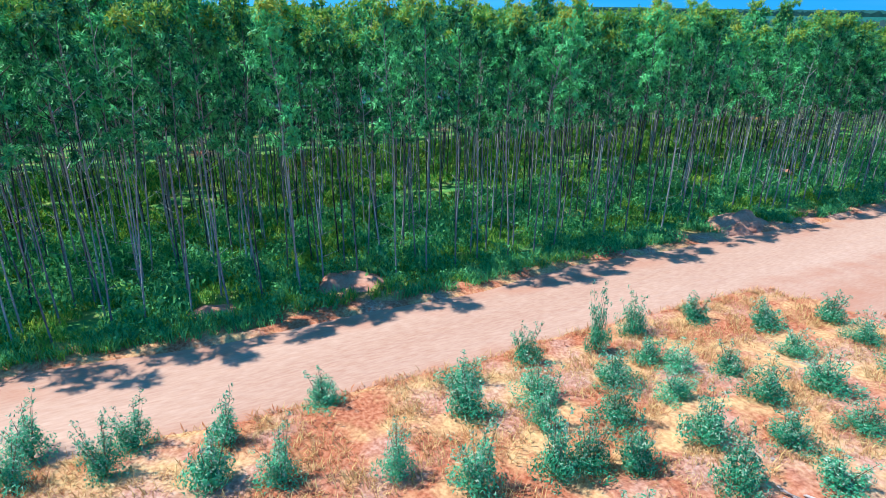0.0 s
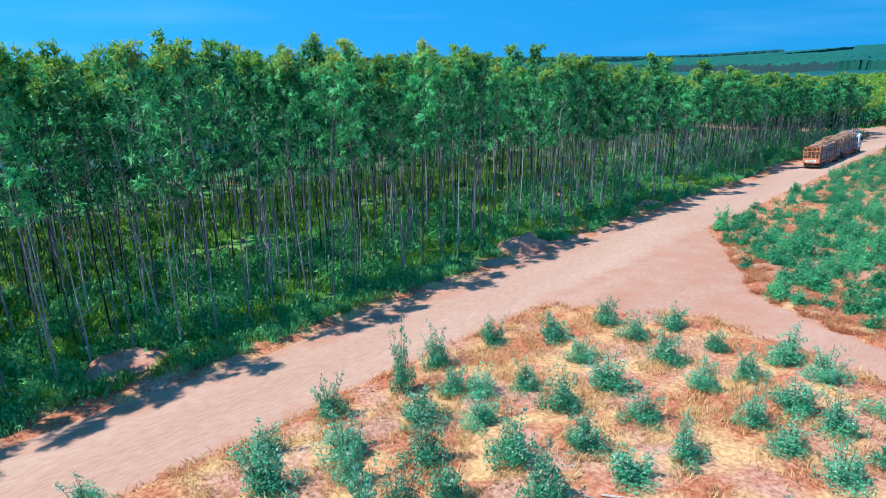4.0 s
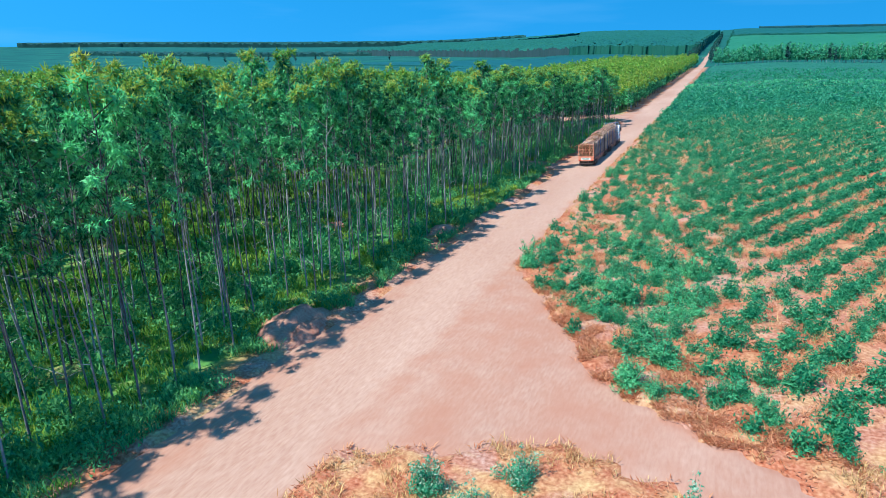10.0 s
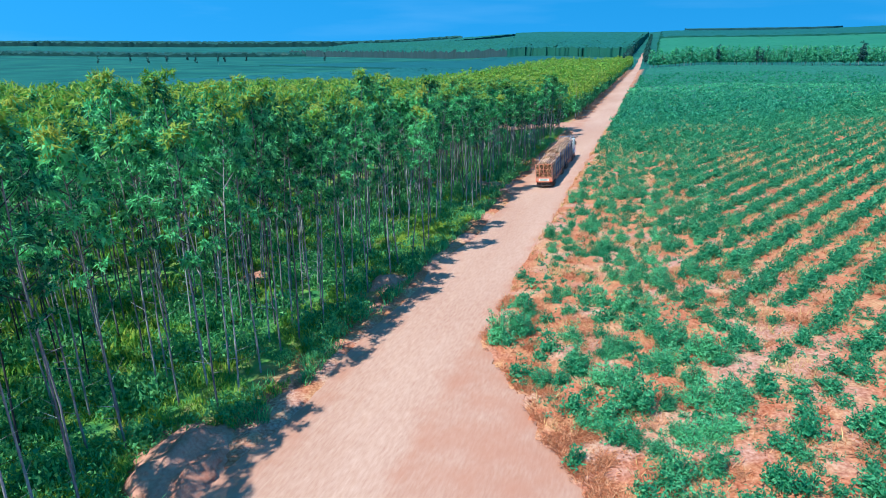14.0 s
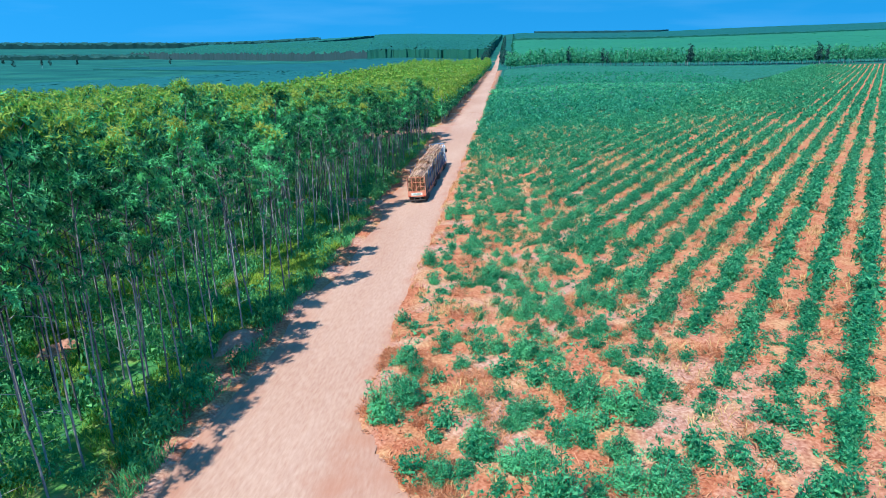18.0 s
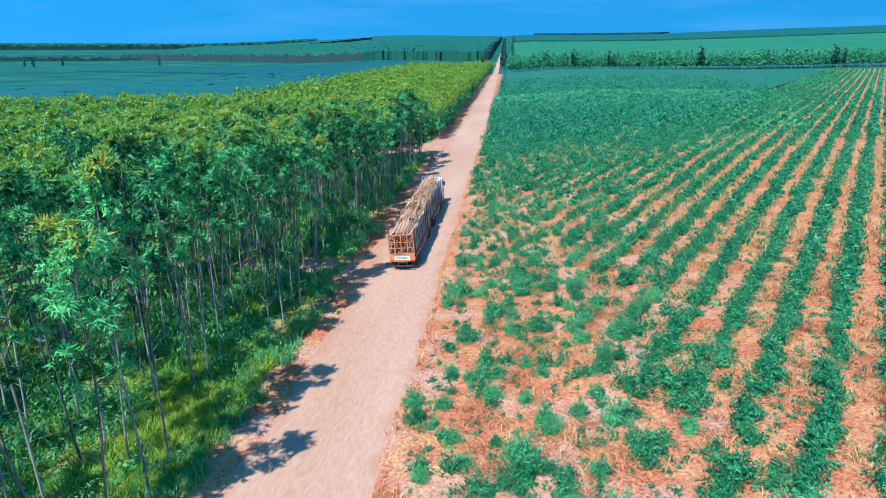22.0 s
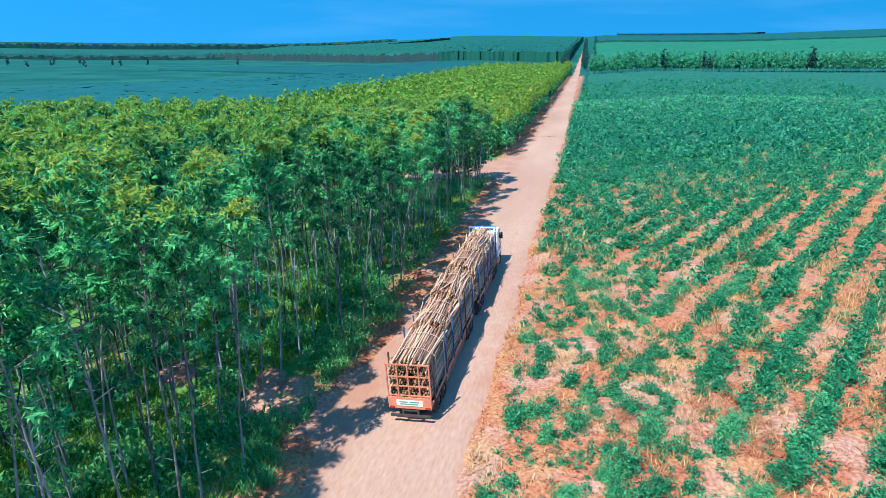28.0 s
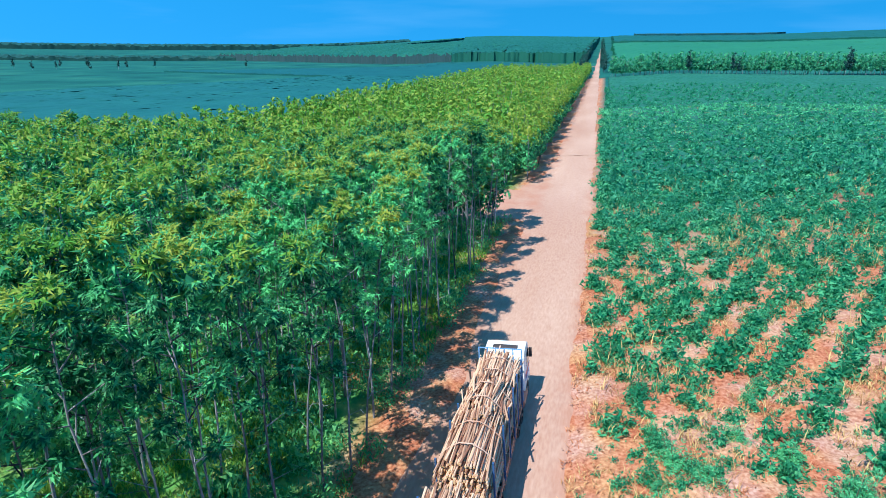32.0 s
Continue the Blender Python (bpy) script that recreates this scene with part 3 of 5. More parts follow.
def planted(name, label, spots, protos, grow, low, share=0.3, leaf=None, tip=None):
    """Many alike trees far from the road as one stand, with trunks and crowns."""
    cvs, cfs, tvs, tfs, ix, n, k = [], [], [], [], [], 0, 0
    for x, y in spots:
        (tv, tf), (cv, cf) = protos[low.integers(len(protos))]
        a, g = low.random() * 6.283, grow * (0.82 + 0.36 * low.random())
        c, s = math.cos(a), math.sin(a)
        R = np.array([[c * g, -s * g, 0], [s * g, c * g, 0], [0, 0, g]])
        o = np.array([x, y, land_at(x, y) - 0.05])
        cvs.append(cv @ R.T + o)
        cfs.append(cf + n)
        ix.append(tip_index(cv, cf, share, low))
        n += len(cv)
        tvs.append(tv @ R.T + o)
        tfs.append(tf + k)
        k += len(tv)
    stand = tagged(thing(name, Matrix(), label, "trees"), kind="stuff")
    tagged(part("trunks", mesh_of("trunks", np.concatenate(tvs), np.concatenate(tfs), M_BARK), M_BARK, stand), kind="stuff")
    tagged(part("crowns", mesh_of("crowns", np.concatenate(cvs), np.concatenate(cfs), leaf or M_CROWN, mats=[leaf or M_CROWN, tip or M_CROWN_TIP], index=np.concatenate(ix)), M_CROWN, stand), kind="stuff")
    return stand


rng = np.random.default_rng(21)
EDGE = [small_tree(rng, 10.0, 520, 0.5) for _ in range(6)]
YOUNG = [small_tree(rng, 10.0, 190, 0.82) for _ in range(6)]
spots2 = [(x + rng.normal(0, 0.3), y + rng.normal(0, 0.4)) for x in (-8.2, -11.0, -13.8) for y in np.arange(np.interp(-x, [6, 14], [218, 206]), 330, 2.6)]
spots2 += [(x + rng.normal(0, 0.5), y + rng.normal(0, 0.5)) for x in np.arange(-9.6, -42, -2.4) for y in (184.5, 187.0)]
planted("young_plantation_edge", "leafy roadside rows of a younger eucalyptus block", spots2, EDGE, 0.95, rng, 0.3)
spots2 = [(x + rng.normal(0, 0.4), y + rng.normal(0, 0.5)) for x in np.arange(-16.5, -45, -3.0) for y in np.arange(np.interp(-x, [6, 14, 45], [218, 206, 200]), 420, 3.0)]
spots2 += [(x + rng.normal(0, 0.3), y + rng.normal(0, 0.4)) for x in (-8.2, -11.0, -13.8) for y in np.arange(330, 420, 3.0)]
spots2 += [(x + rng.normal(0, 0.6), y + rng.normal(0, 1)) for x in np.arange(-8.5, -46, -4.2) for y in np.arange(420, 640, 4.4)]
spots2 += [(x + rng.normal(0, 0.6), y + rng.normal(0, 0.8)) for x in np.arange(-46.0, -82, -3.7) for y in np.arange(200, 640, 4.0)]
planted("young_plantation", "younger yellow-green eucalyptus block along the far road", spots2, YOUNG, 1.0, rng, 0.5)

# ---- bushes of young eucalyptus ----


def young_bush(rng, height, width, leaves, size):
    """Several stems with a broad leafy foot, narrowing to slender wispy shoots above."""
    pieces, centres, radii = [], [], []
    for j in range(9):
        a, lean = rng.random() * 6.283, width * (0.06 + 0.42 * rng.random())
        tip = np.array([math.cos(a) * lean, math.sin(a) * lean, height * (0.5 + 0.5 * rng.random())])
        pieces.append(limb((0, 0, 0), tip, 0.022, 0.006))
        for s in (0.3, 0.5, 0.7, 0.85, 1.0):
            centres.append(tip * s + rng.normal(0, 0.05, 3) * width)
            radii.append(width * (0.24 - 0.17 * s))
    for j in range(11):
        a, r = rng.random() * 6.283, width * (0.15 + 0.33 * rng.random())
        centres.append(np.array([math.cos(a) * r, math.sin(a) * r, height * (0.10 + 0.22 * rng.random())]))
        radii.append(width * 0.20)
    cv, cf = leaf_cloud(rng, centres, radii, leaves, size, 0.9, 0.1, 0.85)
    cv[:, 2] = np.maximum(cv[:, 2], 0.03)
    return join(pieces), (cv, cf)


rng = np.random.default_rng(33)
BUSHES = []
for i in range(8):
    h, w = 1.7 + 0.7 * rng.random(), 1.5 + 0.5 * rng.random()
    (sv, sf), (cv, cf) = young_bush(rng, h, w, 2900, 0.088)
    BUSHES.append((mesh_of("stem", sv, sf, M_TWIG), mesh_of("foliage", cv, cf, M_BUSH, mats=[M_BUSH, M_BUSH_TIP], index=tip_index(cv, cf, 0.26, rng) * (rng.random(len(cf)) < 0.45))))


ROWB = []
for i in range(8):
    (sv, sf), (cv, cf) = young_bush(rng, 1.3 + 0.6 * rng.random(), 1.4 + 0.4 * rng.random(), 2200, 0.1)
    ROWB.append((mesh_of("stem", sv, sf, M_TWIG), mesh_of("foliage", cv, cf, M_ROWS)))


def bush(x, y, wide, tall, label, group, kinds=BUSHES):
    st, fo = kinds[rng.integers(8)]
    m = Matrix.Translation((x, y, land_at(x, y) + 0.02)) @ Matrix.Rotation(rng.random() * 6.283, 4, "Z") @ Matrix.Diagonal((wide, wide, tall, 1))
    ob = thing("eucalyptus_bush", m, label, "bush", group)
    part("stem", st, M_TWIG, ob)
    part("foliage", fo, M_BUSH, ob)
    return ob


FALLOW = [(9.0, 36.2), (11.6, 35.3), (12.8, 38.2), (16.2, 36.5), (14.5, 33.5), (17.6, 31.4), (18.9, 34.2), (22.1, 36.1), (19.9, 37.3), (14.0, 28.4), (21.8, 32.1), (20.8, 29.6), (22.7, 28.3), (23.8, 31.2), (24.9, 27.3), (25.6, 33.7), (26.1, 30.0), (16.0, 22.8), (18.5, 22.3), (16.8, 26.6), (10.6, 25.6), (13.1, 25.1), (7.7, 32.1), (10.9, 30.5), (19.7, 24.9)]
VERGE = [(5.0, 29.2), (4.7, 24.4), (7.7, 22.8), (9.1, 23.5), (8.1, 15.3), (5.5, 12.6), (4.8, 16.8), (11.4, 17.3), (14.3, 20.0), (1.9, -6.5), (4.9, -3.5), (3.3, -2.4), (4.8, 1.2), (7.6, 0.3), (8.5, 2.9), (3.7, 5.9), (10.3, 7.1), (7.8, 11.7), (10.2, 14.4), (8.7, 19.6), (14.4, 15.9), (11.0, 21.5), (16.9, 18.7), (13.2, 12.7), (13.5, 14.1), (12.5, 9.7), (3.9, -7.0)]
for x, y in FALLOW:
    bush(x, y, 1.05 + 0.55 * rng.random(), 0.8 + 0.5 * rng.random(), "young blue-green eucalyptus regrowth in dry grass", "fallow field bushes")
for x, y in VERGE:
    bush(x, y, 1.0 + 0.5 * rng.random(), 1.0 + 0.65 * rng.random(), "young blue-green eucalyptus regrowth beside the dirt road", "roadside bushes")
bush(5.6, 21.0, 0.95, 2.0, "tall slender young eucalyptus at the road edge", "roadside bushes")
for i in range(46):  # those further from the track
    x, y = 14 + 34 * rng.random(), -26 + 52 * rng.random()
    if road_offset(x, y) < -1.5 and y < 22 and x > 9 + 0.45 * y and min(math.hypot(x - a, y - b) for a, b in FALLOW + VERGE) > 2.0 and math.hypot(x - 29, y - 1) > 2.5:
        bush(x, y, 1.05 + 0.55 * rng.random(), 0.8 + 0.5 * rng.random(), "young blue-green eucalyptus regrowth in dry grass", "fallow field bushes")

# rows of the young plantation east of the road
ROW_TURN, ROW_GAP, ROW_AT = radians(29.0), 3.15, -9.45
ca, sa = math.cos(ROW_TURN), math.sin(ROW_TURN)
FIELD_EDGE = ([3, 9, 16, 23, 28, 60, 240], [69, 58, 49, 44.5, 42, 27, -47])


def openness(x, y):
    """How far the plants stand apart: 1 in the open rows, 0 in the older part, which has closed to a carpet."""
    u = x * ca - y * sa + 7 * noise.noise((x * 0.05, y * 0.05, 2.2)) + 3 * noise.noise((x * 0.2, y * 0.2, 6.1))
    return max(min(1.0, max(0.0, (u + 66) / 18)), min(1.0, max(0.0, (205 - y) / 45)))


def sparse(x, y):
    """How bare the field is at a place, 0 to 1."""
    k = noise.noise((x * 0.06, y * 0.06, 3.7)) * 0.5 + 0.5 * noise.noise((x * 0.19, y * 0.19, 9.1))
    bare = 0.02 + 0.55 * k - 0.012 * max(0.0, x - 20) + (0.16 if x < 34 and y < 95 else 0.0)
    near = max(0.0, 1 - max(0.0, x - 8) / 16) * min(1.0, max(0.0, (170 - y) / 50)) * min(1.0, max(0.45, (y - 66) / 12))  # patchy towards the road
    bare += near * (0.28 + 0.55 * noise.noise((x * 0.16, y * 0.16, 4.4)))
    bare += 0.35 * math.exp(-(((x - 15) / 6) ** 2 + ((y - 95) / 6) ** 2))
    return min(0.9, max(0.02, bare))


def in_field(x, y):
    return 3.9 < x < 150 and y < 330 and (y < 230 or x * ca - y * sa > -62 or noise.noise((x * 3.1, y * 2.7, 0.4)) > (y - 280) / 100) and road_offset(x, y) < -0.9 and y > np.interp(x, *FIELD_EDGE)


rows_near, rows_end, rows_far = [], [], []
for i in range(-130, 60):
    u = ROW_AT + i * ROW_GAP
    v = -60.0
    while v < 420:
        v += 0.62 + 0.3 * rng.random()
        x, y = u * ca + v * sa, -u * sa + v * ca
        if not in_field(x, y) or (y > 170 or x > 70) and rng.random() < 0.35:
            continue
        if rng.random() < sparse(x, y):
            continue
        loose = min(1.0, max(0.0, (np.interp(y, [60, 110, 150, 200], [30, 18, 14, 10]) - x) / 9.0)) + 0.7 * (1 - openness(x, y))
        p = x + rng.normal(0, 0.22 + 0.75 * loose), y + rng.normal(0, 0.22 + 0.75 * loose)
        if road_offset(*p) < -0.8:
            (rows_near if p[0] < 19 and p[1] < 122 else rows_end if p[0] < 24 and p[1] < 152 else rows_far).append(p)
for i in range(36000):  # between the rows, where the field has closed or is rank
    x, y = 4 + 120 * rng.random(), 55 + 400 * rng.random()
    shut = 1 - openness(x, y)
    if (in_field(x, y) or y >= 330 and road_offset(x, min(y, 235)) < -1 and x > 5) and rng.random() < 0.6 * shut * np.interp(y, [230, 455], [1.0, 0.12]) + 0.10 * (x < 24) and rng.random() > 0.8 * sparse(x, y) and (y < 190 or rng.random() < 0.55):
        rows_far.append((x, y))
rng.shuffle(rows_near)
for x, y in rows_near[:170]:
    g = (0.62 + 0.6 * rng.random() ** 1.4) * np.interp(y, [62, 80], [1.35, 1.0])
    bush(x, y, g * 1.15, g * (0.75 + 0.5 * rng.random()), "young green eucalyptus in a plantation row", "plantation row bushes", ROWB)
rng.shuffle(rows_end)
for x, y in rows_end[:70]:
    g = 0.62 + 0.55 * rng.random() ** 1.3
    bush(x, y, g * 1.2, g * (0.75 + 0.4 * rng.random()), "young green eucalyptus among straw in a plantation row", "plantation row bushes", ROWB)
rows_far += list(rows_near[170:]) + list(rows_end[70:])
MIDB = [young_bush(rng, 1.3, 1.5, 420, 0.17)[1] for i in range(8)]
LOWB = [young_bush(rng, 1.3, 1.6, 120, 0.32)[1] for i in range(8)]
FARB = [young_bush(rng, 1.3, 1.75, 60, 0.5)[1] for i in range(8)]
cvs, cfs, n, leaf_of = [], [], 0, []
for x, y in rows_far:
    cv, cf = (MIDB if y < 140 and x < 36 else LOWB if y < 200 and x < 80 else FARB)[rng.integers(8)]
    a, g = rng.random() * 6.283, (0.65 + 0.55 * rng.random()) * (1.1 if y < 75 else 0.9 if x < 16 and y < 150 else 1.2 if y < 190 else 1.35)
    c, s = math.cos(a) * g, math.sin(a) * g
    cvs.append(cv @ np.array([[c, -s, 0], [s, c, 0], [0, 0, g * (0.8 + 0.4 * rng.random())]]).T + (x, y, land_at(x, y)))
    cfs.append(cf + n)
    leaf_of.append(np.full(len(cf), int(rng.random() > 0.15 + openness(x, y))))
    n += len(cv)
for i in range(5200):  # low weeds and seedlings among the plants
    x, y = 4 + 34 * rng.random(), 56 + 125 * rng.random()
    if in_field(x, y) and noise.noise((x * 0.22, y * 0.22, 17.0)) > -0.25:
        cv, cf = LOWB[rng.integers(8)]
        a, g = rng.random() * 6.283, 0.28 + 0.3 * rng.random()
        c, s = math.cos(a) * g, math.sin(a) * g
        cvs.append(cv @ np.array([[c, -s, 0], [s, c, 0], [0, 0, g * 0.8]]).T + (x, y, land_at(x, y)))
        cfs.append(cf[:70] + n)
        leaf_of.append(np.full(70, int(rng.random() < 0.4)))
        n += len(cv)
tagged(new("plantation_rows", mesh_of("plantation_rows", np.concatenate(cvs), np.concatenate(cfs), M_ROWS, mats=[M_ROWS, M_BUSH], index=np.concatenate(leaf_of))), "long rows of young green eucalyptus on red soil", "plants", kind="stuff")

cvs, cfs, n = [], [], 0
HEDGE = [young_bush(rng, 1.3, 1.9, 40, 0.8)[1] for i in range(8)]
for i in range(-15, 8):  # the open rows on to the far end of the field
    u, v = ROW_AT + i * ROW_GAP, 100.0
    while v < 640:
        v += 1.3 + 0.9 * rng.random()
        x, y = u * ca + v * sa + rng.normal(0, 0.2), -u * sa + v * ca
        if (y > 328 or x > 148) and y < 574 + 0.09 * x:
            cv, cf = HEDGE[rng.integers(8)]
            cvs.append(cv * (0.8 + 0.5 * rng.random()) + (x, y, land_at(x, y)))
            cfs.append(cf + n)
            n += len(cv)
tagged(new("far_hedges", mesh_of("far_hedges", np.concatenate(cvs), np.concatenate(cfs), M_ROWS)), "far green plantation rows with bare red soil between", "plants", kind="stuff")

# ---- grass, litter and undergrowth ----


def blades(rng, spots, count, height, width, lean, mat, name, label, category):
    """Tufts of thin blades, each a bent pair of triangles."""
    P = np.repeat(np.array(spots), count, 0)
    k = len(P)
    P = P + rng.normal(0, 0.14, (k, 2))
    base = np.stack([P[:, 0], P[:, 1], land(P[:, 0], P[:, 1])], -1)
    a = rng.random(k) * 6.283
    h = height * (0.5 + rng.random(k))
    d = np.stack([np.cos(a), np.sin(a), 0 * a], -1)
    sd = np.stack([-np.sin(a), np.cos(a), 0 * a], -1) * (width * (0.6 + 0.8 * rng.random(k)))[:, None]
    up = np.array([0, 0, 1.0])
    mid = base + d * (lean * h * 0.35)[:, None] + up * (h * 0.65)[:, None]
    tip = base + d * (lean * h)[:, None] + up * h[:, None]
    v = np.stack([base - sd, mid - sd * 0.7, tip, mid + sd * 0.7, base + sd], 1).reshape(-1, 3)
    f = np.arange(k)[:, None] * 5
    quads = f + [0, 1, 2, 3]
    return tagged(new(name, mesh_of(name, v, quads, mat)), label, category, kind="stuff")


rng = np.random.default_rng(5)


def scatter(n, x0, x1, y0, y1, ok):
    out = []
    while len(out) < n:
        x, y = x0 + (x1 - x0) * rng.random(), y0 + (y1 - y0) * rng.random()
        if ok(x, y):
            out.append((x, y))
    return out


HEAPS = ((-8.5, 49.5, 2.9, 4.0, 1.25, 0.3), (-11.2, 11.8, 2.4, 3.0, 1.0, 0.2), (-8.6, 76.8, 1.8, 3.0, 0.7, 0.4), (-23.0, 76.0, 1.4, 2.6, 0.7, 0.2), (-10.2, 121.0, 2.8, 3.6, 0.45, 0.5), (-18.5, 122.5, 2.4, 2.6, 0.4, 0.1), (-10.8, 2.0, 1.4, 1.8, 0.5, 0.0))


def heaped(x, y):
    return any(math.hypot((x - a) / (w * 0.92), (y - b) / (d * 0.92)) < 1 for a, b, w, d, _, _ in HEAPS) or (x > -7.0 and abs(y - 49.5) < 4)


def fallow_ok(x, y):
    return road_offset(x, y) < -0.25 and noise.noise((x * 0.35, y * 0.35, 1.0)) > -0.12 + 0.1 * rng.random() and y < 46


blades(rng, scatter(13000, 2.8, 40, -14, 46, fallow_ok), 7, 0.36, 0.022, 0.8, M_STRAW, "dry_grass", "tawny dry grass tufts over the fallow field", "grass")
blades(rng, scatter(11000, 3.0, 62, 44, 190, lambda x, y: road_offset(x, y) < -0.3 and rng.random() < np.interp(y, [60, 115], [0.25, 1.0]) and noise.noise((x * 0.25, y * 0.25, 5.0)) > 0.06), 7, 0.45, 0.03, 0.8, M_STRAW, "dry_grass", "tawny dry grass between the plantation rows", "grass")
blades(rng, scatter(6000, 4.0, 95, 120, 330, lambda x, y: road_offset(x, min(y, 235)) < -0.6 and noise.noise((x * 0.12, y * 0.07, 15.0)) + 0.5 * noise.noise((x * 0.5, y * 0.3, 3.0)) > 0.12), 6, 0.85, 0.035, 0.6, M_STRAW, "dry_grass", "pale seeding grass standing above the closed plants", "grass")
blades(rng, scatter(4200, 7, 48, 46, 125, lambda x, y: road_offset(x, y) < -0.6 and noise.noise((x * 0.33, y * 0.33, 40.0)) > 0.18), 10, 0.34, 0.035, 1.6, M_LITTER, "branch_litter", "heaps of rust-red dead twigs between the young plants", "litter")
blades(rng, scatter(8000, 2.9, 50, -12, 175, lambda x, y: road_offset(x, y) < -0.1 and (road_offset(x, y) > -1.6 or (x > 30 or y > 48) and noise.noise((x * 0.3, y * 0.3, 8.0)) > 0.12)), 6, 0.22, 0.05, 1.3, M_LITTER, "leaf_litter", "rust-brown fallen leaves and twigs on red soil", "litter")
blades(rng, scatter(14000, -26, -7.6, -14, 186, lambda x, y: road_offset(x, y) < -0.6 and not heaped(x, y) and noise.noise((x * 0.16, y * 0.12, 2.0)) > -0.22), 8, 0.6, 0.05, 0.6, M_GRASS, "green_grass", "bright green grass under the plantation trees", "grass")
blades(rng, scatter(14000, -62, -24, -16, 110, lambda x, y: noise.noise((x * 0.13, y * 0.13, 7.0)) > -0.3), 7, 0.75, 0.10, 0.6, M_GRASS, "green_grass", "lush green grass deep among the plantation trees", "grass")
blades(rng, scatter(2600, -15, -7.2, 84, 104, lambda x, y: math.hypot((x + 10.0) / 3.6, (y - 95) / 9.0) < 1), 8, 0.6, 0.04, 0.6, M_GRASS, "green_grass", "yellow-green grass in a gap of the plantation", "grass")
blades(rng, scatter(3000, 3.0, 34, 44, 78, lambda x, y: -4.5 < road_offset(x, y) < -0.1 and noise.noise((x * 0.45, y * 0.45, 21.0)) > -0.05), 9, 0.24, 0.035, 1.5, M_LITTER, "leaf_litter", "rust-red dead twigs and leaves at the junction edge", "litter")
blades(rng, scatter(2600, -11.5, -6.2, -14, 135, lambda x, y: -4.0 < road_offset(x, y) < -0.9 and not heaped(x, y) and noise.noise((x * 0.3, y * 0.22, 31.0)) > -0.1), 8, 0.7, 0.04, 0.6, M_FERN, "verge_grass", "tall dark green grass along the shaded road verge", "grass")
weeds = scatter(5000, 4, 105, 60, 330, lambda x, y: road_offset(x, y) < -0.6 and rng.random() < min(1.0, 0.25 + max(0, y - 95) / 130.0) * (1.0 if y > 175 and x * ca - y * sa < -40 else 0.35 if x < 13 else 0.08))
WEED = [leaf_cloud(rng, [np.array([rng.normal(0, 0.3), rng.normal(0, 0.3), 0.12 + 0.2 * rng.random()]) for _ in range(5)], [0.22] * 5, 26, 0.24) for _ in range(6)]
cvs, cfs, n = [], [], 0
for x, y in weeds:
    cv, cf = WEED[rng.integers(6)]
    g, a = (0.7 + 0.8 * rng.random()) * (1.0 + max(0.0, y - 130) / 160.0), rng.random() * 6.283
    c, s = math.cos(a) * g, math.sin(a) * g
    cvs.append(np.maximum(cv, [-9, -9, 0.02]) @ np.array([[c, -s, 0], [s, c, 0], [0, 0, g]]).T + (x, y, land_at(x, y)))
    cfs.append(cf + n)
    n += len(cv)
tagged(new("field_weeds", mesh_of("field_weeds", np.concatenate(cvs), np.concatenate(cfs), M_ROWS)), "low blue-green weeds between the plantation rows", "plants", kind="stuff")
ferns = scatter(5200, -34, -7.4, -14, 188, lambda x, y: road_offset(x, y) < -0.9 and not heaped(x, y) and noise.noise((x * 0.2, y * 0.2, 12.0)) > -0.08)
cvs, cfs, n = [], [], 0
FERN = [leaf_cloud(rng, [np.array([0, 0, 0.35]), np.array([0.4, 0.2, 0.25]), np.array([-0.35, 0.25, 0.3]), np.array([0, -0.4, 0.5])], [0.5, 0.42, 0.42, 0.4], 75, 0.15) for _ in range(6)]
for x, y in ferns:
    cv, cf = FERN[rng.integers(6)]
    g, a = 0.6 + 0.9 * rng.random(), rng.random() * 6.283
    edge = 1.35 if -8.5 < x and y < 80 else 1.0 + 1.3 * rng.random() ** 2
    g *= 1.25 if x < -11 else 1.0
    c, s = math.cos(a) * g, math.sin(a) * g
    cvs.append(np.maximum(cv, [-9, -9, 0.02]) @ np.array([[c, -s, 0], [s, c, 0], [0, 0, g * edge]]).T + (x, y, land_at(x, y)))
    cfs.append(cf + n)
    n += len(cv)
tagged(new("undergrowth", mesh_of("undergrowth", np.concatenate(cvs), np.concatenate(cfs), M_FERN)), "low green shrubs and ferns along the forest edge", "shrubs", kind="stuff")


def earth_mound(x, y, wide, deep, tall, turn):
    bm = bmesh.new()
    bmesh.ops.create_icosphere(bm, subdivisions=4, radius=1)
    for v in bm.verts:
        k = 1 + 0.35 * noise.noise(v.co * 1.7 + Vector((x, y, 0))) + 0.16 * noise.noise(v.co * 5)
        up = max(0.0, v.co.z) ** 1.6 * tall * (0.75 + 0.9 * noise.noise(Vector((v.co.x * 2.2 + x, v.co.y * 2.2 + y, 0.0))) + 0.3 * noise.noise(v.co * 7))
        v.co = Vector((v.co.x * wide * k, v.co.y * deep * k, up if v.co.z > 0 else v.co.z * 0.2))
    me = bpy.data.meshes.new("earth_mound")
    bm.to_mesh(me)
    bm.free()
    me.materials.append(M_RED)
    me.polygons.foreach_set("use_smooth", [True] * len(me.polygons))
    ob = new("earth_mound", me)
    ob.matrix_world = Matrix.Translation((x, y, land_at(x, y) - 0.05)) @ Matrix.Rotation(turn, 4, "Z")
    return tagged(ob, "mound of bare red earth at the forest edge", "mound", "roadside earth mounds")


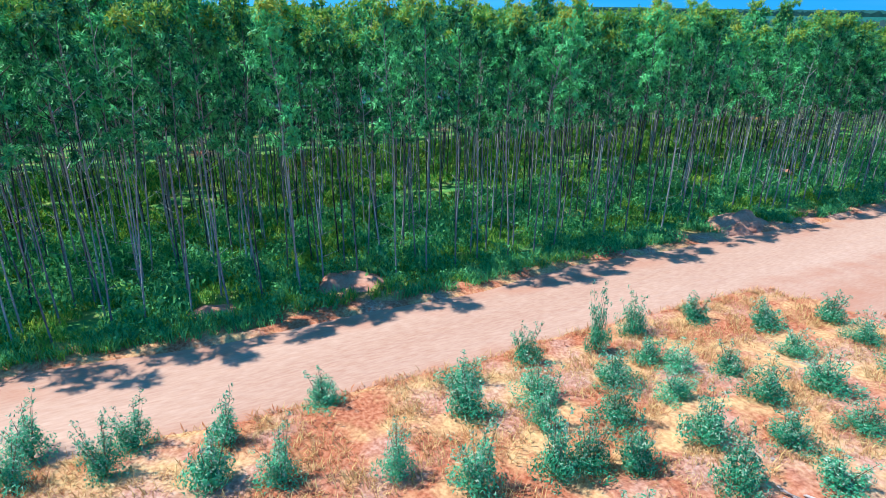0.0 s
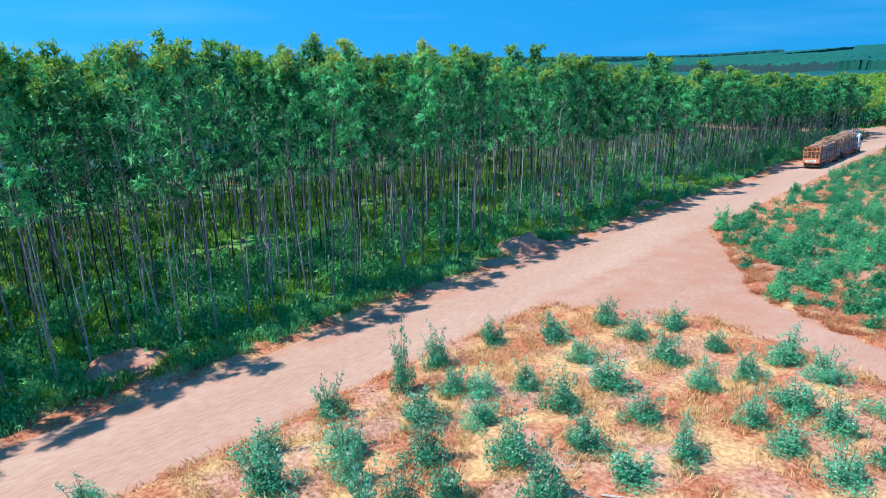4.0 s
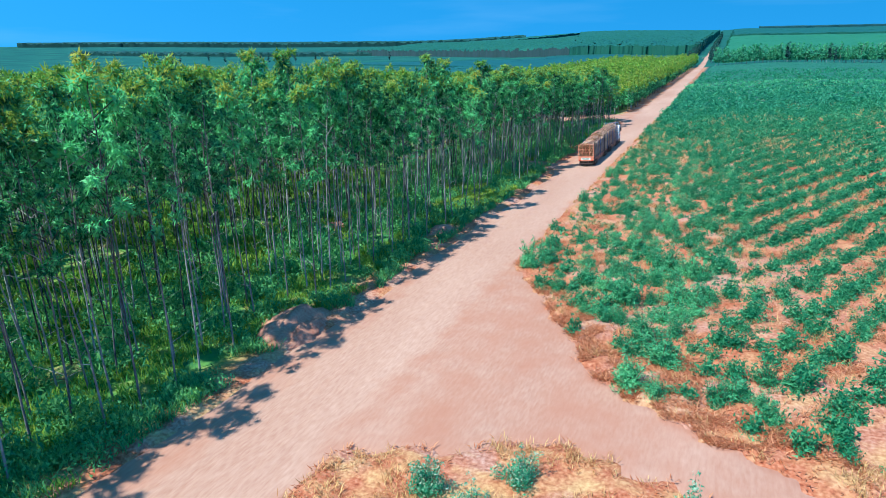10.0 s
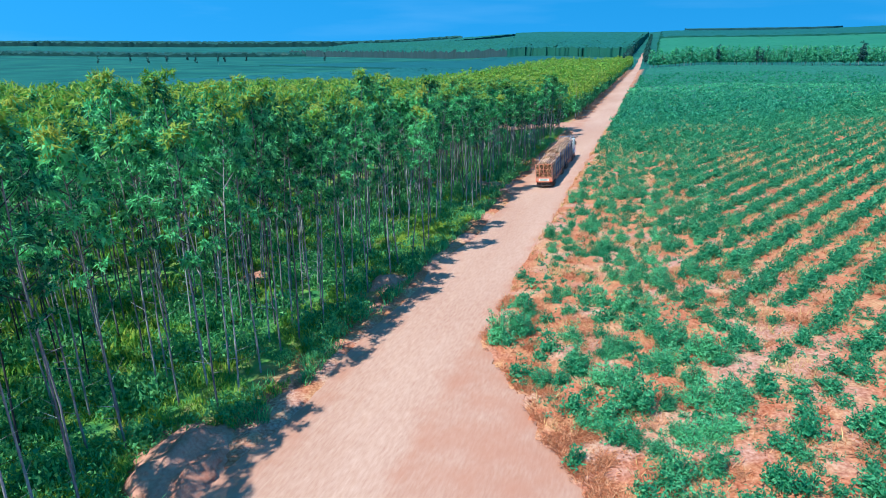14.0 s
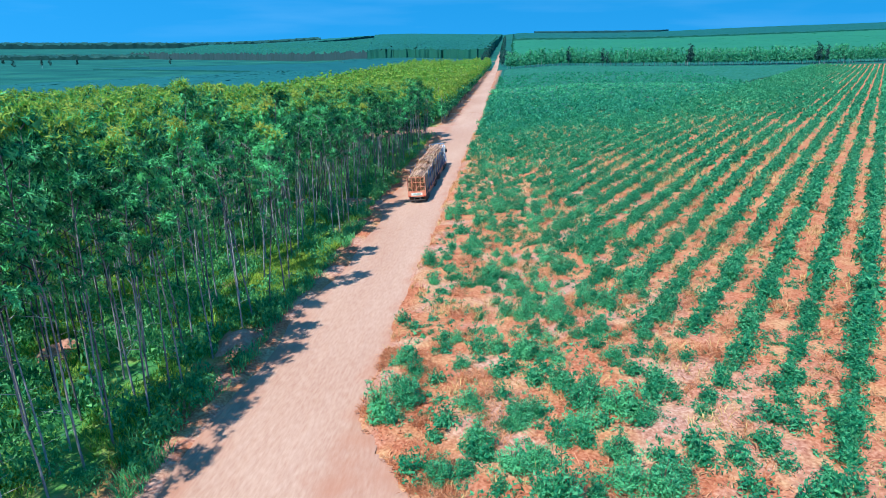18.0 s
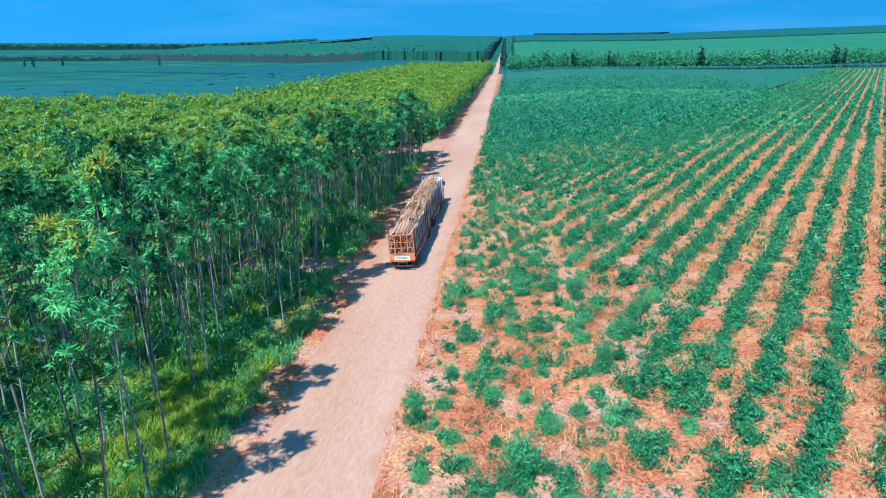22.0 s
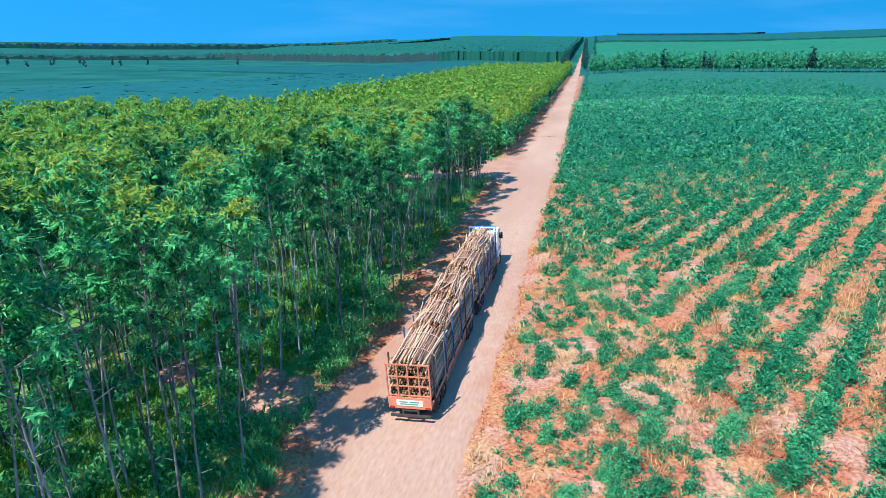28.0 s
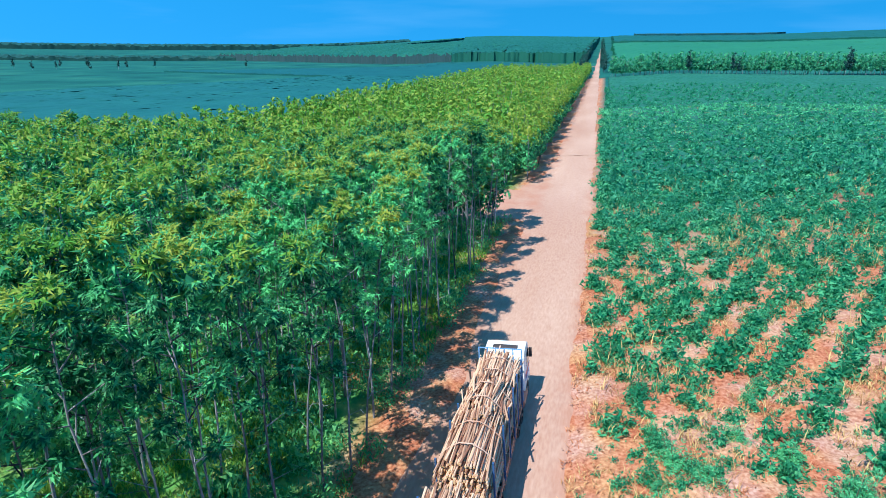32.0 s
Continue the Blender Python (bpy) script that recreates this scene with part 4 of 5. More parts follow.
for row in HEAPS:
    earth_mound(*row)
for x, y, n_ in ((12.6, 30.2, 9), (19.0, 20.5, 7), (15.0, 34.8, 6)):
    pile = thing("branch_pile", Matrix.Translation((x, y, land_at(x, y) + 0.12)), "grey dead branches lying in dry grass", "branches")
    for j in range(n_):
        bm = bmesh.new()
        a = 0.5 + rng.normal(0, 0.35)
        c = Vector((rng.normal(0, 0.3), rng.normal(0, 0.3), 0.05 * j / n_))
        d = Vector((math.cos(a), math.sin(a), 0.05)) * (0.6 + 0.6 * rng.random())
        tube(bm, c - d, c + d, 0.035, 0.015, 6)
        part("branch", bm, M_DEAD, pile)
for x, y, s in ((19.6, 19.8, 0.32), (16.3, 21.3, 0.22), (14.0, 5.0, 0.25)):
    bm = bmesh.new()
    tube(bm, (0, 0, -0.1), (0.06, 0.02, s), s * 0.5, s * 0.4, 10)
    for v in bm.verts:
        v.co += Vector((noise.noise(v.co * 9), noise.noise(v.co * 7 + Vector((3, 0, 0))), 0)) * 0.05
    me = bpy.data.meshes.new("stump")
    bm.to_mesh(me)
    bm.free()
    me.materials.append(M_DEAD)
    ob = new("tree_stump", me)
    ob.location = (x, y, land_at(x, y))
    tagged(ob, "weathered grey cut tree stump in dry grass", "stump", "fallow field stumps")


# ---- the log truck ----
M_LOG = material("log_bark", (0.27, 0.12, 0.075), (0.72, 0.46, 0.32), 1.5, 14, 0.85, 0.4, spread=0.75, stretch=(1, 0.15, 1))
M_LOG_END = material("cut_log_end", (0.42, 0.23, 0.11), (0.72, 0.50, 0.30), 6, 40, 0.8, 0.1, spread=0.5)
M_ORANGE = material("dusty_orange_paint", (0.5, 0.15, 0.09), (0.68, 0.28, 0.18), 1.5, 12, 0.55, 0.05)
M_STEEL = material("dark_dusty_steel", (0.035, 0.035, 0.04), (0.13, 0.09, 0.08), 2, 18, 0.6, 0.1, metal=0.3)
M_BLUE = material("blue_rack_paint", (0.02, 0.06, 0.16), (0.06, 0.14, 0.30), 2, 16, 0.5, 0.05)
M_PALE_BLUE = material("pale_blue_rack_paint", (0.10, 0.24, 0.48), (0.20, 0.38, 0.64), 2, 16, 0.45, 0.05)
M_WHITE = material("white_cab_paint", (0.72, 0.72, 0.72), (0.84, 0.84, 0.83), 0.8, 9, 0.3, 0, spec=0.5)
M_RUBBER = material("dusty_tyre_rubber", (0.03, 0.027, 0.025), (0.11, 0.08, 0.07), 3, 20, 0.9, 0.2)
M_RIM = material("worn_rim", (0.16, 0.12, 0.11), (0.36, 0.30, 0.27), 3, 20, 0.5, 0.1, metal=0.5)
M_GLASS = material("dark_cab_glass", (0.012, 0.014, 0.018), (0.02, 0.024, 0.03), 1, 5, 0.06, 0, spec=0.6)
M_STRAP = material("faded_strap", (0.50, 0.24, 0.15), (0.66, 0.42, 0.32), 2, 20, 0.8, 0, spread=0.4)
M_SIGN = material("white_board", (0.66, 0.64, 0.6), (0.78, 0.77, 0.73), 2, 12, 0.5, 0)
M_BARS = material("faded_lettering", (0.10, 0.22, 0.18), (0.16, 0.30, 0.25), 2, 12, 0.6, 0)
M_STRIPE_R = material("red_stripe", (0.5, 0.03, 0.07), (0.6, 0.05, 0.1), 2, 12, 0.35, 0)
M_STRIPE_B = material("blue_stripe", (0.02, 0.06, 0.30), (0.03, 0.09, 0.4), 2, 12, 0.35, 0)
M_LAMP = material("red_lamp_lens", (0.4, 0.01, 0.01), (0.5, 0.03, 0.02), 4, 20, 0.2, 0)

TX, TY = -1.0, 119.0
truck_tilt = math.atan(0.075)
TM = Matrix.Translation((TX, TY, land_at(TX, TY) + 0.02)) @ Matrix.Rotation(-truck_tilt, 4, "Y")
truck = thing("log_truck", TM, "white tractor with two trailers loaded high with eucalyptus logs", "truck")
rng = np.random.default_rng(8)


def wheel(x, y, twin=True):
    s = 1 if x > 0 else -1
    bm = bmesh.new()
    for k in range(2 if twin else 1):
        cx = x - s * 0.36 * k
        prof = [(-0.14, 0.32), (-0.145, 0.46), (-0.11, 0.52), (0.11, 0.52), (0.145, 0.46), (0.14, 0.32)]
        seg, ring = 20, []
        for j in range(seg):
            a = j * 2 * math.pi / seg
            ring.append([bm.verts.new((cx + p, y + q * math.cos(a), 0.52 + q * math.sin(a))) for p, q in prof])
        for j in range(seg):
            for i in range(len(prof) - 1):
                bm.faces.new((ring[j][i], ring[j][i + 1], ring[(j + 1) % seg][i + 1], ring[(j + 1) % seg][i]))
    tyre = part("wheel", bm, M_RUBBER, truck)
    bm = bmesh.new()
    tube(bm, (x - 0.12 * s, y, 0.52), (x + 0.07 * s, y, 0.52), 0.33, 0.30, 18)
    tube(bm, (x + 0.05 * s, y, 0.52), (x + 0.15 * s, y, 0.52), 0.13, 0.10, 12)
    for j in range(8):
        a = j * math.pi / 4
        tube(bm, (x + 0.06 * s, y + 0.21 * math.cos(a), 0.52 + 0.21 * math.sin(a)), (x + 0.10 * s, y + 0.21 * math.cos(a), 0.52 + 0.21 * math.sin(a)), 0.025, seg=6)
    part("rim", bm, M_RIM, tyre, "worn steel rim with hub")


for y in (1.75, 3.05, 10.9, 12.2, 16.0, 17.3, 23.4, 24.75):
    for x in (-1.12, 1.12):
        wheel(x, y)
    bm = bmesh.new()
    tube(bm, (-0.9, y, 0.52), (0.9, y, 0.52), 0.09, seg=10)
    part("axle", bm, M_STEEL, truck)
for x in (-1.08, 1.08):
    wheel(x, 27.75, False)


def chassis(y0, y1, z=1.05):
    bm = bmesh.new()
    for x in (-0.45, 0.45):
        box(bm, (x - 0.06, y0, z - 0.3), (x + 0.06, y1, z), 0.01)
    for y in np.arange(y0 + 0.3, y1, 1.3):
        box(bm, (-1.2, y - 0.05, z - 0.02), (1.2, y + 0.05, z + 0.14))
    part("chassis", bm, M_STEEL, truck)
    for x in (-1.24, 1.24):
        bm = bmesh.new()
        box(bm, (x - 0.04, y0, z), (x + 0.04, y1, z + 0.16), 0.01)
        part("side_rail", bm, M_ORANGE, truck, "dusty orange side rail")


chassis(0.1, 13.3)
chassis(15.0, 25.2)
bm = bmesh.new()
for x in (-0.4, 0.4):
    tube(bm, (x, 13.2, 0.85), (0, 15.1, 0.8), 0.07, seg=8)
box(bm, (-0.5, 15.0, 0.6), (0.5, 15.25, 1.0), 0.02)
part("drawbar", bm, M_STEEL, truck)
bm = bmesh.new()
box(bm, (-1.2, 14.75, 0.55), (1.2, 14.87, 0.72), 0.01)
for x in (-0.8, 0.8):
    box(bm, (x - 0.05, 14.8, 0.6), (x + 0.05, 15.1, 1.1))
part("rear_bumper", bm, M_STEEL, truck)
for y0, y1 in ((3.9, 10.0), (18.1, 22.6)):
    for x in (-1.22, 1.22):
        bm = bmesh.new()
        for z in (0.55, 0.8):
            box(bm, (x - 0.02, y0, z), (x + 0.02, y1, z + 0.09), 0.008)
        for y in np.linspace(y0 + 0.2, y1 - 0.2, 4):
            box(bm, (x - 0.03, y - 0.03, 0.55), (x + 0.03, y + 0.03, 1.1))
        part("side_guard", bm, M_ORANGE, truck, "dusty orange side guard rails")
for y in (0.75, 3.9, 6.0, 8.6, 10.1, 12.9, 15.6, 18.3, 20.0, 21.6, 23.0, 24.7):
    for x in (-1.29, 1.29):
        bm = bmesh.new()
        box(bm, (x - 0.045, y - 0.05, 1.05), (x + 0.045, y + 0.05, 4.0 + 0.2 * rng.random()), 0.01)
        part("stake", bm, M_BLUE if rng.random() < 0.5 else M_STEEL, truck)
for y in (0.9, 14.6, 15.2):
    for x in (-1.05, 1.05):
        bm = bmesh.new()
        box(bm, (x - 0.25, y - 0.01, 0.25), (x + 0.25, y + 0.01, 0.95), 0.003)
        part("mud_flap", bm, M_RUBBER, truck)

# tail: rack, orange panel, board, bumper, lamps
bm = bmesh.new()
box(bm, (-1.29, 0.0, 1.02), (1.29, 0.09, 1.12), 0.008)
rack = part("tail_rack", bm, M_ORANGE, truck, "dusty orange rack of bars")
for x in (-1.25, -0.63, 0.0, 0.63, 1.25):
    bm = bmesh.new()
    box(bm, (x - 0.04, 0.0, 1.1), (x + 0.04, 0.09, 3.75), 0.008)
    part("upright_bar", bm, M_ORANGE, rack)
for z in (1.75, 2.35, 2.95, 3.7):
    bm = bmesh.new()
    box(bm, (-1.25, 0.01, z - 0.035), (1.25, 0.08, z + 0.035), 0.008)
    part("cross_bar", bm, M_ORANGE, rack)
bm = bmesh.new()
box(bm, (-1.28, -0.06, 0.95), (1.28, 0.0, 1.68), 0.015)
panel = part("tail_panel", bm, M_ORANGE, truck, "orange tail panel")
bm = bmesh.new()
box(bm, (-0.78, -0.085, 1.15), (0.78, -0.062, 1.52), 0.006)
board = part("sign_board", bm, M_SIGN, panel, "white board with faded lettering")
for x0, x1, z in ((-0.6, -0.1, 1.40), (0.0, 0.55, 1.40), (-0.55, 0.5, 1.27)):
    bm = bmesh.new()
    box(bm, (x0, -0.093, z - 0.035), (x1, -0.087, z + 0.035))
    part("lettering", bm, M_BARS, panel)
bm = bmesh.new()
box(bm, (-1.2, -0.1, 0.42), (1.2, 0.02, 0.56), 0.01)
for x in (-0.45, 0.45):
    box(bm, (x - 0.06, -0.04, 0.45), (x + 0.06, 0.06, 1.0), 0.01)
box(bm, (-0.5, -0.05, 0.78), (0.5, 0.02, 0.86), 0.01)
part("tail_bumper", bm, M_STEEL, truck)
for x in (-1.05, 1.05):
    bm = bmesh.new()
    box(bm, (x - 0.16, -0.1, 1.0), (x + 0.16, -0.062, 1.1), 0.012)
    part("tail_lamp", bm, M_LAMP, truck, "red tail lamp")

# headboard rack behind the cab
bm = bmesh.new()
for x in (-1.25, -0.75, -0.25, 0.25, 0.75, 1.25):
    box(bm, (x - 0.035, 25.3, 1.1), (x + 0.035, 25.37, 4.5), 0.006)
for z in (1.6, 2.6, 3.6, 4.47):
    box(bm, (-1.25, 25.31, z - 0.03), (1.25, 25.36, z + 0.03), 0.006)
part("headboard", bm, M_PALE_BLUE, truck, "pale blue steel headboard rack")

# cab
bm = bmesh.new()
prof = [(26.55, 0.95), (26.55, 3.30), (26.75, 3.62), (27.9, 3.70), (28.35, 3.45), (28.82, 2.25), (28.92, 1.1), (28.9, 0.75), (28.35, 0.72), (28.3, 1.05), (27.25, 1.05), (27.2, 0.95)]
L_ = [bm.verts.new((-1.22, y, z)) for y, z in prof]
R_ = [bm.verts.new((1.22, y, z)) for y, z in prof]
for i in range(len(prof)):
    j = (i + 1) % len(prof)
    bm.faces.new((L_[i], L_[j], R_[j], R_[i]))
bm.faces.new(L_[::-1])
bm.faces.new(R_)
bmesh.ops.recalc_face_normals(bm, faces=bm.faces[:])
bmesh.ops.bevel(bm, geom=[e for e in bm.edges if e.calc_face_angle(0) > 0.5], offset=0.06, segments=3, affect="EDGES", profile=0.5)
cab = part("cab", bm, M_WHITE, truck, "white painted cab")
bm = bmesh.new()
a, b = Vector((0, 28.40, 3.32)), Vector((0, 28.84, 2.26))
bm.faces.new([bm.verts.new((x, p.y + 0.012, p.z)) for x, p in ((-1.08, a), (1.08, a), (1.12, b), (-1.12, b))])
bmesh.ops.solidify(bm, geom=bm.faces[:], thickness=0.015)
part("windscreen", bm, M_GLASS, cab, "dark windscreen")
for x in (-1.226, 1.226):
    bm = bmesh.new()
    s = 0.006 if x > 0 else -0.006
    vs = [bm.verts.new((x, y, z)) for y, z in ((27.55, 2.2), (28.68, 2.15), (28.38, 3.1), (27.6, 3.1))]
    f = bm.faces.new(vs)
    r = bmesh.ops.extrude_face_region(bm, geom=[f])
    for v in r["geom"]:
        if isinstance(v, bmesh.types.BMVert):
            v.co.x += s
    part("side_window", bm, M_GLASS, cab, "dark side window")
    for mat_, z0, z1, y0, y1 in ((M_STRIPE_R, 1.75, 1.95, 26.9, 28.8), (M_STRIPE_B, 1.5, 1.72, 26.9, 28.3)):
        bm = bmesh.new()
        box(bm, (min(x, x + s), y0, z0), (max(x, x + s), y1, z1))
        part("stripe", bm, mat_, cab)
    bm = bmesh.new()
    k = 1 if x > 0 else -1
    box(bm, (1.34 * k - 0.1, 28.5, 2.35), (1.34 * k + 0.1, 28.6, 3.0), 0.03)
    tube(bm, (1.2 * k, 28.45, 2.9), (1.34 * k, 28.52, 2.9), 0.02, seg=6)
    part("mirror", bm, M_STEEL, cab)
    bm = bmesh.new()
    box(bm, (1.0 * k - 0.2, 28.86, 0.95), (1.0 * k + 0.2, 28.95, 1.2), 0.03)
    part("headlight", bm, M_SIGN, cab)
    bm = bmesh.new()
    tube(bm, (1.0 * k, 25.5, 0.75), (1.0 * k, 27.0, 0.75), 0.34, seg=18)
    part("fuel_tank", bm, M_ORANGE, truck, "dusty orange fuel tank")
    bm = bmesh.new()
    box(bm, (1.03 * k - 0.2, 27.15, 1.0), (1.03 * k + 0.2, 28.35, 1.1), 0.03)
    part("wheel_arch", bm, M_STEEL, truck)
bm = bmesh.new()
box(bm, (-1.0, 28.86, 0.78), (1.0, 28.97, 1.02), 0.02)
for z in (1.25, 1.45, 1.65, 1.85):
    box(bm, (-0.85, 28.86, z), (0.85, 28.93, z + 0.1), 0.01)
part("grille", bm, M_STEEL, cab)
bm = bmesh.new()
box(bm, (-0.5, 24.9, 0.6), (0.5, 28.4, 0.9), 0.02)
box(bm, (-0.7, 25.5, 0.95), (0.7, 26.4, 1.2), 0.03)
part("tractor_frame", bm, M_STEEL, truck)
bm = bmesh.new()
box(bm, (-0.75, 26.9, 3.62), (0.75, 27.35, 3.74), 0.03)
part("roof_hatch", bm, M_STEEL, cab)

# log stacks: each log of the outside is a piece, the hidden core is joined
LOGS = []
for i in range(6):
    me = bpy.data.meshes.new("log")
    bm = bmesh.new()
    seg, rings = 7, 4
    vs = []
    for j in range(rings):
        t = j / (rings - 1)
        ox, oz = (0.10 * noise.noise((i * 3.1, t * 2, 0)), 0.10 * noise.noise((i * 3.1, t * 2, 9))) if 0 < j < rings - 1 else (0, 0)
        rr = 1.0 - 0.25 * t
        vs.append([bm.verts.new((ox + rr * math.cos(k * 2 * math.pi / seg), t, oz + rr * math.sin(k * 2 * math.pi / seg))) for k in range(seg)])
    for j in range(rings - 1):
        for k in range(seg):
            bm.faces.new((vs[j][k], vs[j + 1][k], vs[j + 1][(k + 1) % seg], vs[j][(k + 1) % seg]))
    e0, e1 = bm.faces.new(vs[0]), bm.faces.new(vs[-1][::-1])
    e0.material_index = e1.material_index = 1
    bmesh.ops.recalc_face_normals(bm, faces=bm.faces[:])
    bm.to_mesh(me)
    bm.free()
    me.materials.append(M_LOG)
    me.materials.append(M_LOG_END)
    LOGS.append(me)


def log_stack(y0, y1, top, crown, mess):
    """A bundle of logs lying along the trailer, its top humped by crown."""
    stack = thing("log_stack", TM @ Matrix.Translation((0, y0, 1.22)), "strapped stack of peeled eucalyptus logs on a trailer", "logs", "log stacks on the truck")
    L, r = y1 - y0, 0.047
    core = bmesh.new()
    z = 0.08
    while z < top - 1.22 + crown:
        k = max(0.0, (z - (top - 1.22)) / max(crown, 0.01))
        half = 1.20 * (1 - 0.62 * k)
        upper = z + 0.16 > (top - 1.22) + crown * (1 - (half / 1.2)) * 0.99
        x = -half + 0.07
        while x < half - 0.05:
            rr = r * (0.7 + 0.7 * rng.random())
            outer = abs(x) > half - 0.2 or z > top - 1.22 - 0.12
            dy0, dy1 = rng.normal(0, 0.07 + 0.10 * mess), rng.normal(0, 0.07 + 0.12 * mess)
            p = Vector((x + rng.normal(0, 0.02), dy0, z + rng.normal(0, 0.02)))
            if outer:
                ob = part("log", LOGS[rng.integers(6)], M_LOG, stack)
                sw = mess if z > top - 1.22 - 0.1 else 0.15
                turn = Matrix.Rotation(rng.normal(0, 0.035 * sw), 4, "Z") @ Matrix.Rotation(rng.normal(0, 0.02 * sw), 4, "X")
                flip = Matrix.Rotation(math.pi, 4, "Z") if rng.random() < 0.5 else Matrix()
                mid = Matrix.Translation((p.x, L / 2 + dy0, p.z)) @ turn @ flip @ Matrix.Translation((0, -(L + dy1) / 2, 0))
                ob.matrix_local = mid @ Matrix.Rotation(rng.random() * 6.28, 4, "Y") @ Matrix.Diagonal((rr, L + dy1, rr, 1))
            else:
                tube(core, (p.x, dy0, p.z), (p.x, L + dy1, p.z), rr, seg=6)
            x += rr + r + 0.01
        z += 0.096
    for f in core.faces:
        f.material_index = 1 if len(f.verts) > 4 else 0
    me = bpy.data.meshes.new("inner_logs")
    core.to_mesh(me)
    core.free()
    me.materials.append(M_LOG)
    me.materials.append(M_LOG_END)
    tagged(part("inner_logs", me, M_LOG, stack), kind="stuff")
    for y in (L * 0.28, L * 0.72):
        bm = bmesh.new()
        h = top - 1.22
        pts = [(1.27, 0.0), (1.27, h - 0.15), (0.75, h + crown * 0.55 + 0.06), (0.3, h + crown + 0.1), (-0.3, h + crown + 0.1), (-0.75, h + crown * 0.55 + 0.06), (-1.27, h - 0.15), (-1.27, 0.0)]
        for (ax, az), (bx, bz) in zip(pts, pts[1:]):
            d = Vector((bx - ax, 0, bz - az))
            a_ = math.atan2(d.z, d.x)
            bmesh.ops.create_cube(bm, size=1, matrix=Matrix.Translation(((ax + bx) / 2, y, (az + bz) / 2)) @ Matrix.Rotation(-a_, 4, "Y") @ Matrix.Diagonal((d.length + 0.01, 0.08, 0.012, 1)))
        part("strap", bm, M_STRAP, stack, "faded orange strap")


for row in ((0.35, 4.75, 3.65, 0.25, 0.9), (4.85, 9.2, 3.7, 0.45, 2.0), (9.3, 13.2, 3.95, 0.6, 2.4), (15.05, 18.9, 3.95, 0.5, 1.6), (18.95, 22.0, 3.8, 0.8, 3.4), (22.05, 25.1, 3.85, 0.55, 2.0)):
    log_stack(*row)

# ---- far land ----


def canopy(name, corners, tall, cell, mat, side_mat, label, bumps=0.35):
    """A distant stand seen as a bumpy roof of crowns over a wall of trunks; corners of its plan in order."""
    (ax, ay), (bx, by), (cx, cy), (dx, dy) = corners
    w = max(math.hypot(bx - ax, by - ay), math.hypot(cx - dx, cy - dy))
    h = max(math.hypot(dx - ax, dy - ay), math.hypot(cx - bx, cy - by))
    nu, nw = max(3, int(w / cell)), max(3, int(h / cell))
    U, V = np.meshgrid(np.linspace(0, 1, nu), np.linspace(0, 1, nw))
    X = (1 - U) * (1 - V) * ax + U * (1 - V) * bx + U * V * cx + (1 - U) * V * dx
    Y = (1 - U) * (1 - V) * ay + U * (1 - V) * by + U * V * cy + (1 - U) * V * dy
    r = np.random.default_rng(len(label) + nu)
    X, Y = X + r.normal(0, cell * 0.2, X.shape), Y + r.normal(0, cell * 0.2, X.shape)
    Z = land(X, Y) + tall * (1 - bumps * r.random(X.shape))
    i = np.arange(X.size).reshape(X.shape)
    f = np.stack([i[:-1, :-1], i[:-1, 1:], i[1:, 1:], i[1:, :-1]], -1).reshape(-1, 4)
    stand = tagged(thing(name, Matrix(), label, "trees"), kind="stuff")
    tagged(part("crowns", mesh_of("crowns", np.stack([X, Y, Z], -1).reshape(-1, 3), f, mat), mat, stand), kind="stuff")
    rim = np.concatenate([i[0], i[1:, -1], i[-1, -2::-1], i[-2:0:-1, 0]])
    P = np.stack([X, Y, Z], -1).reshape(-1, 3)[rim]
    base = P.copy()
    base[:, 2] = land(base[:, 0], base[:, 1]) - 0.3
    n = len(rim)
    k = np.arange(n)
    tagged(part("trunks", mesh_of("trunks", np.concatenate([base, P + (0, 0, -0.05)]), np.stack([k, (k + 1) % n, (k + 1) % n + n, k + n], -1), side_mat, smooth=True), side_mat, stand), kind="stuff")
    return stand


# Far crowns: dark bases paint in shade between crowns, bluish tints paint in haze.
M_FAR = leafy("far_hazed_crown", (0.006, 0.066, 0.056), (0.018, 0.118, 0.08), island=0, spread=0.2, through_light=0, scale=0.03)
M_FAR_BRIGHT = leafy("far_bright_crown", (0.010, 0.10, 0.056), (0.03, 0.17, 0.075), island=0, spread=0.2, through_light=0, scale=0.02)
M_FAR_HAZE_BLUE = leafy("far_haze_blue_crown", (0.005, 0.060, 0.062), (0.017, 0.115, 0.102), island=0, spread=0.2, through_light=0, scale=0.04)
# Darker than the row leaves: shade between plants painted into the carpet's colour.
M_CARPET = leafy("shaded_carpet_leaf", (0.010, 0.088, 0.062), (0.034, 0.155, 0.092), island=0, spread=0, through_light=0, scale=0.09)
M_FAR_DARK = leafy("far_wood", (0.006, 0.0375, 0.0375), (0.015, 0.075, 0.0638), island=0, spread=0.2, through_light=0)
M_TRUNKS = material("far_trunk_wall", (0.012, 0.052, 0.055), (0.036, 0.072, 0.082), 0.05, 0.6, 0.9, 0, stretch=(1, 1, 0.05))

canopy("young_stand", [(-86, -120), (-86, 560), (-190, 560), (-420, -120)], 3.6, 3.0, M_FAR_HAZE_BLUE, M_FAR_HAZE_BLUE, "blue-green young stand behind the tall plantation", 0.14)
canopy("young_stand", [(-55, 560), (-30, 800), (-190, 860), (-420, 640)], 1.6, 4.5, M_FAR_HAZE_BLUE, M_FAR_HAZE_BLUE, "green young stand along the far road", 0.15)
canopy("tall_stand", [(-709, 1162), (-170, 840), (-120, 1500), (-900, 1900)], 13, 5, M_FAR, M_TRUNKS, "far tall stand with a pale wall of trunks")
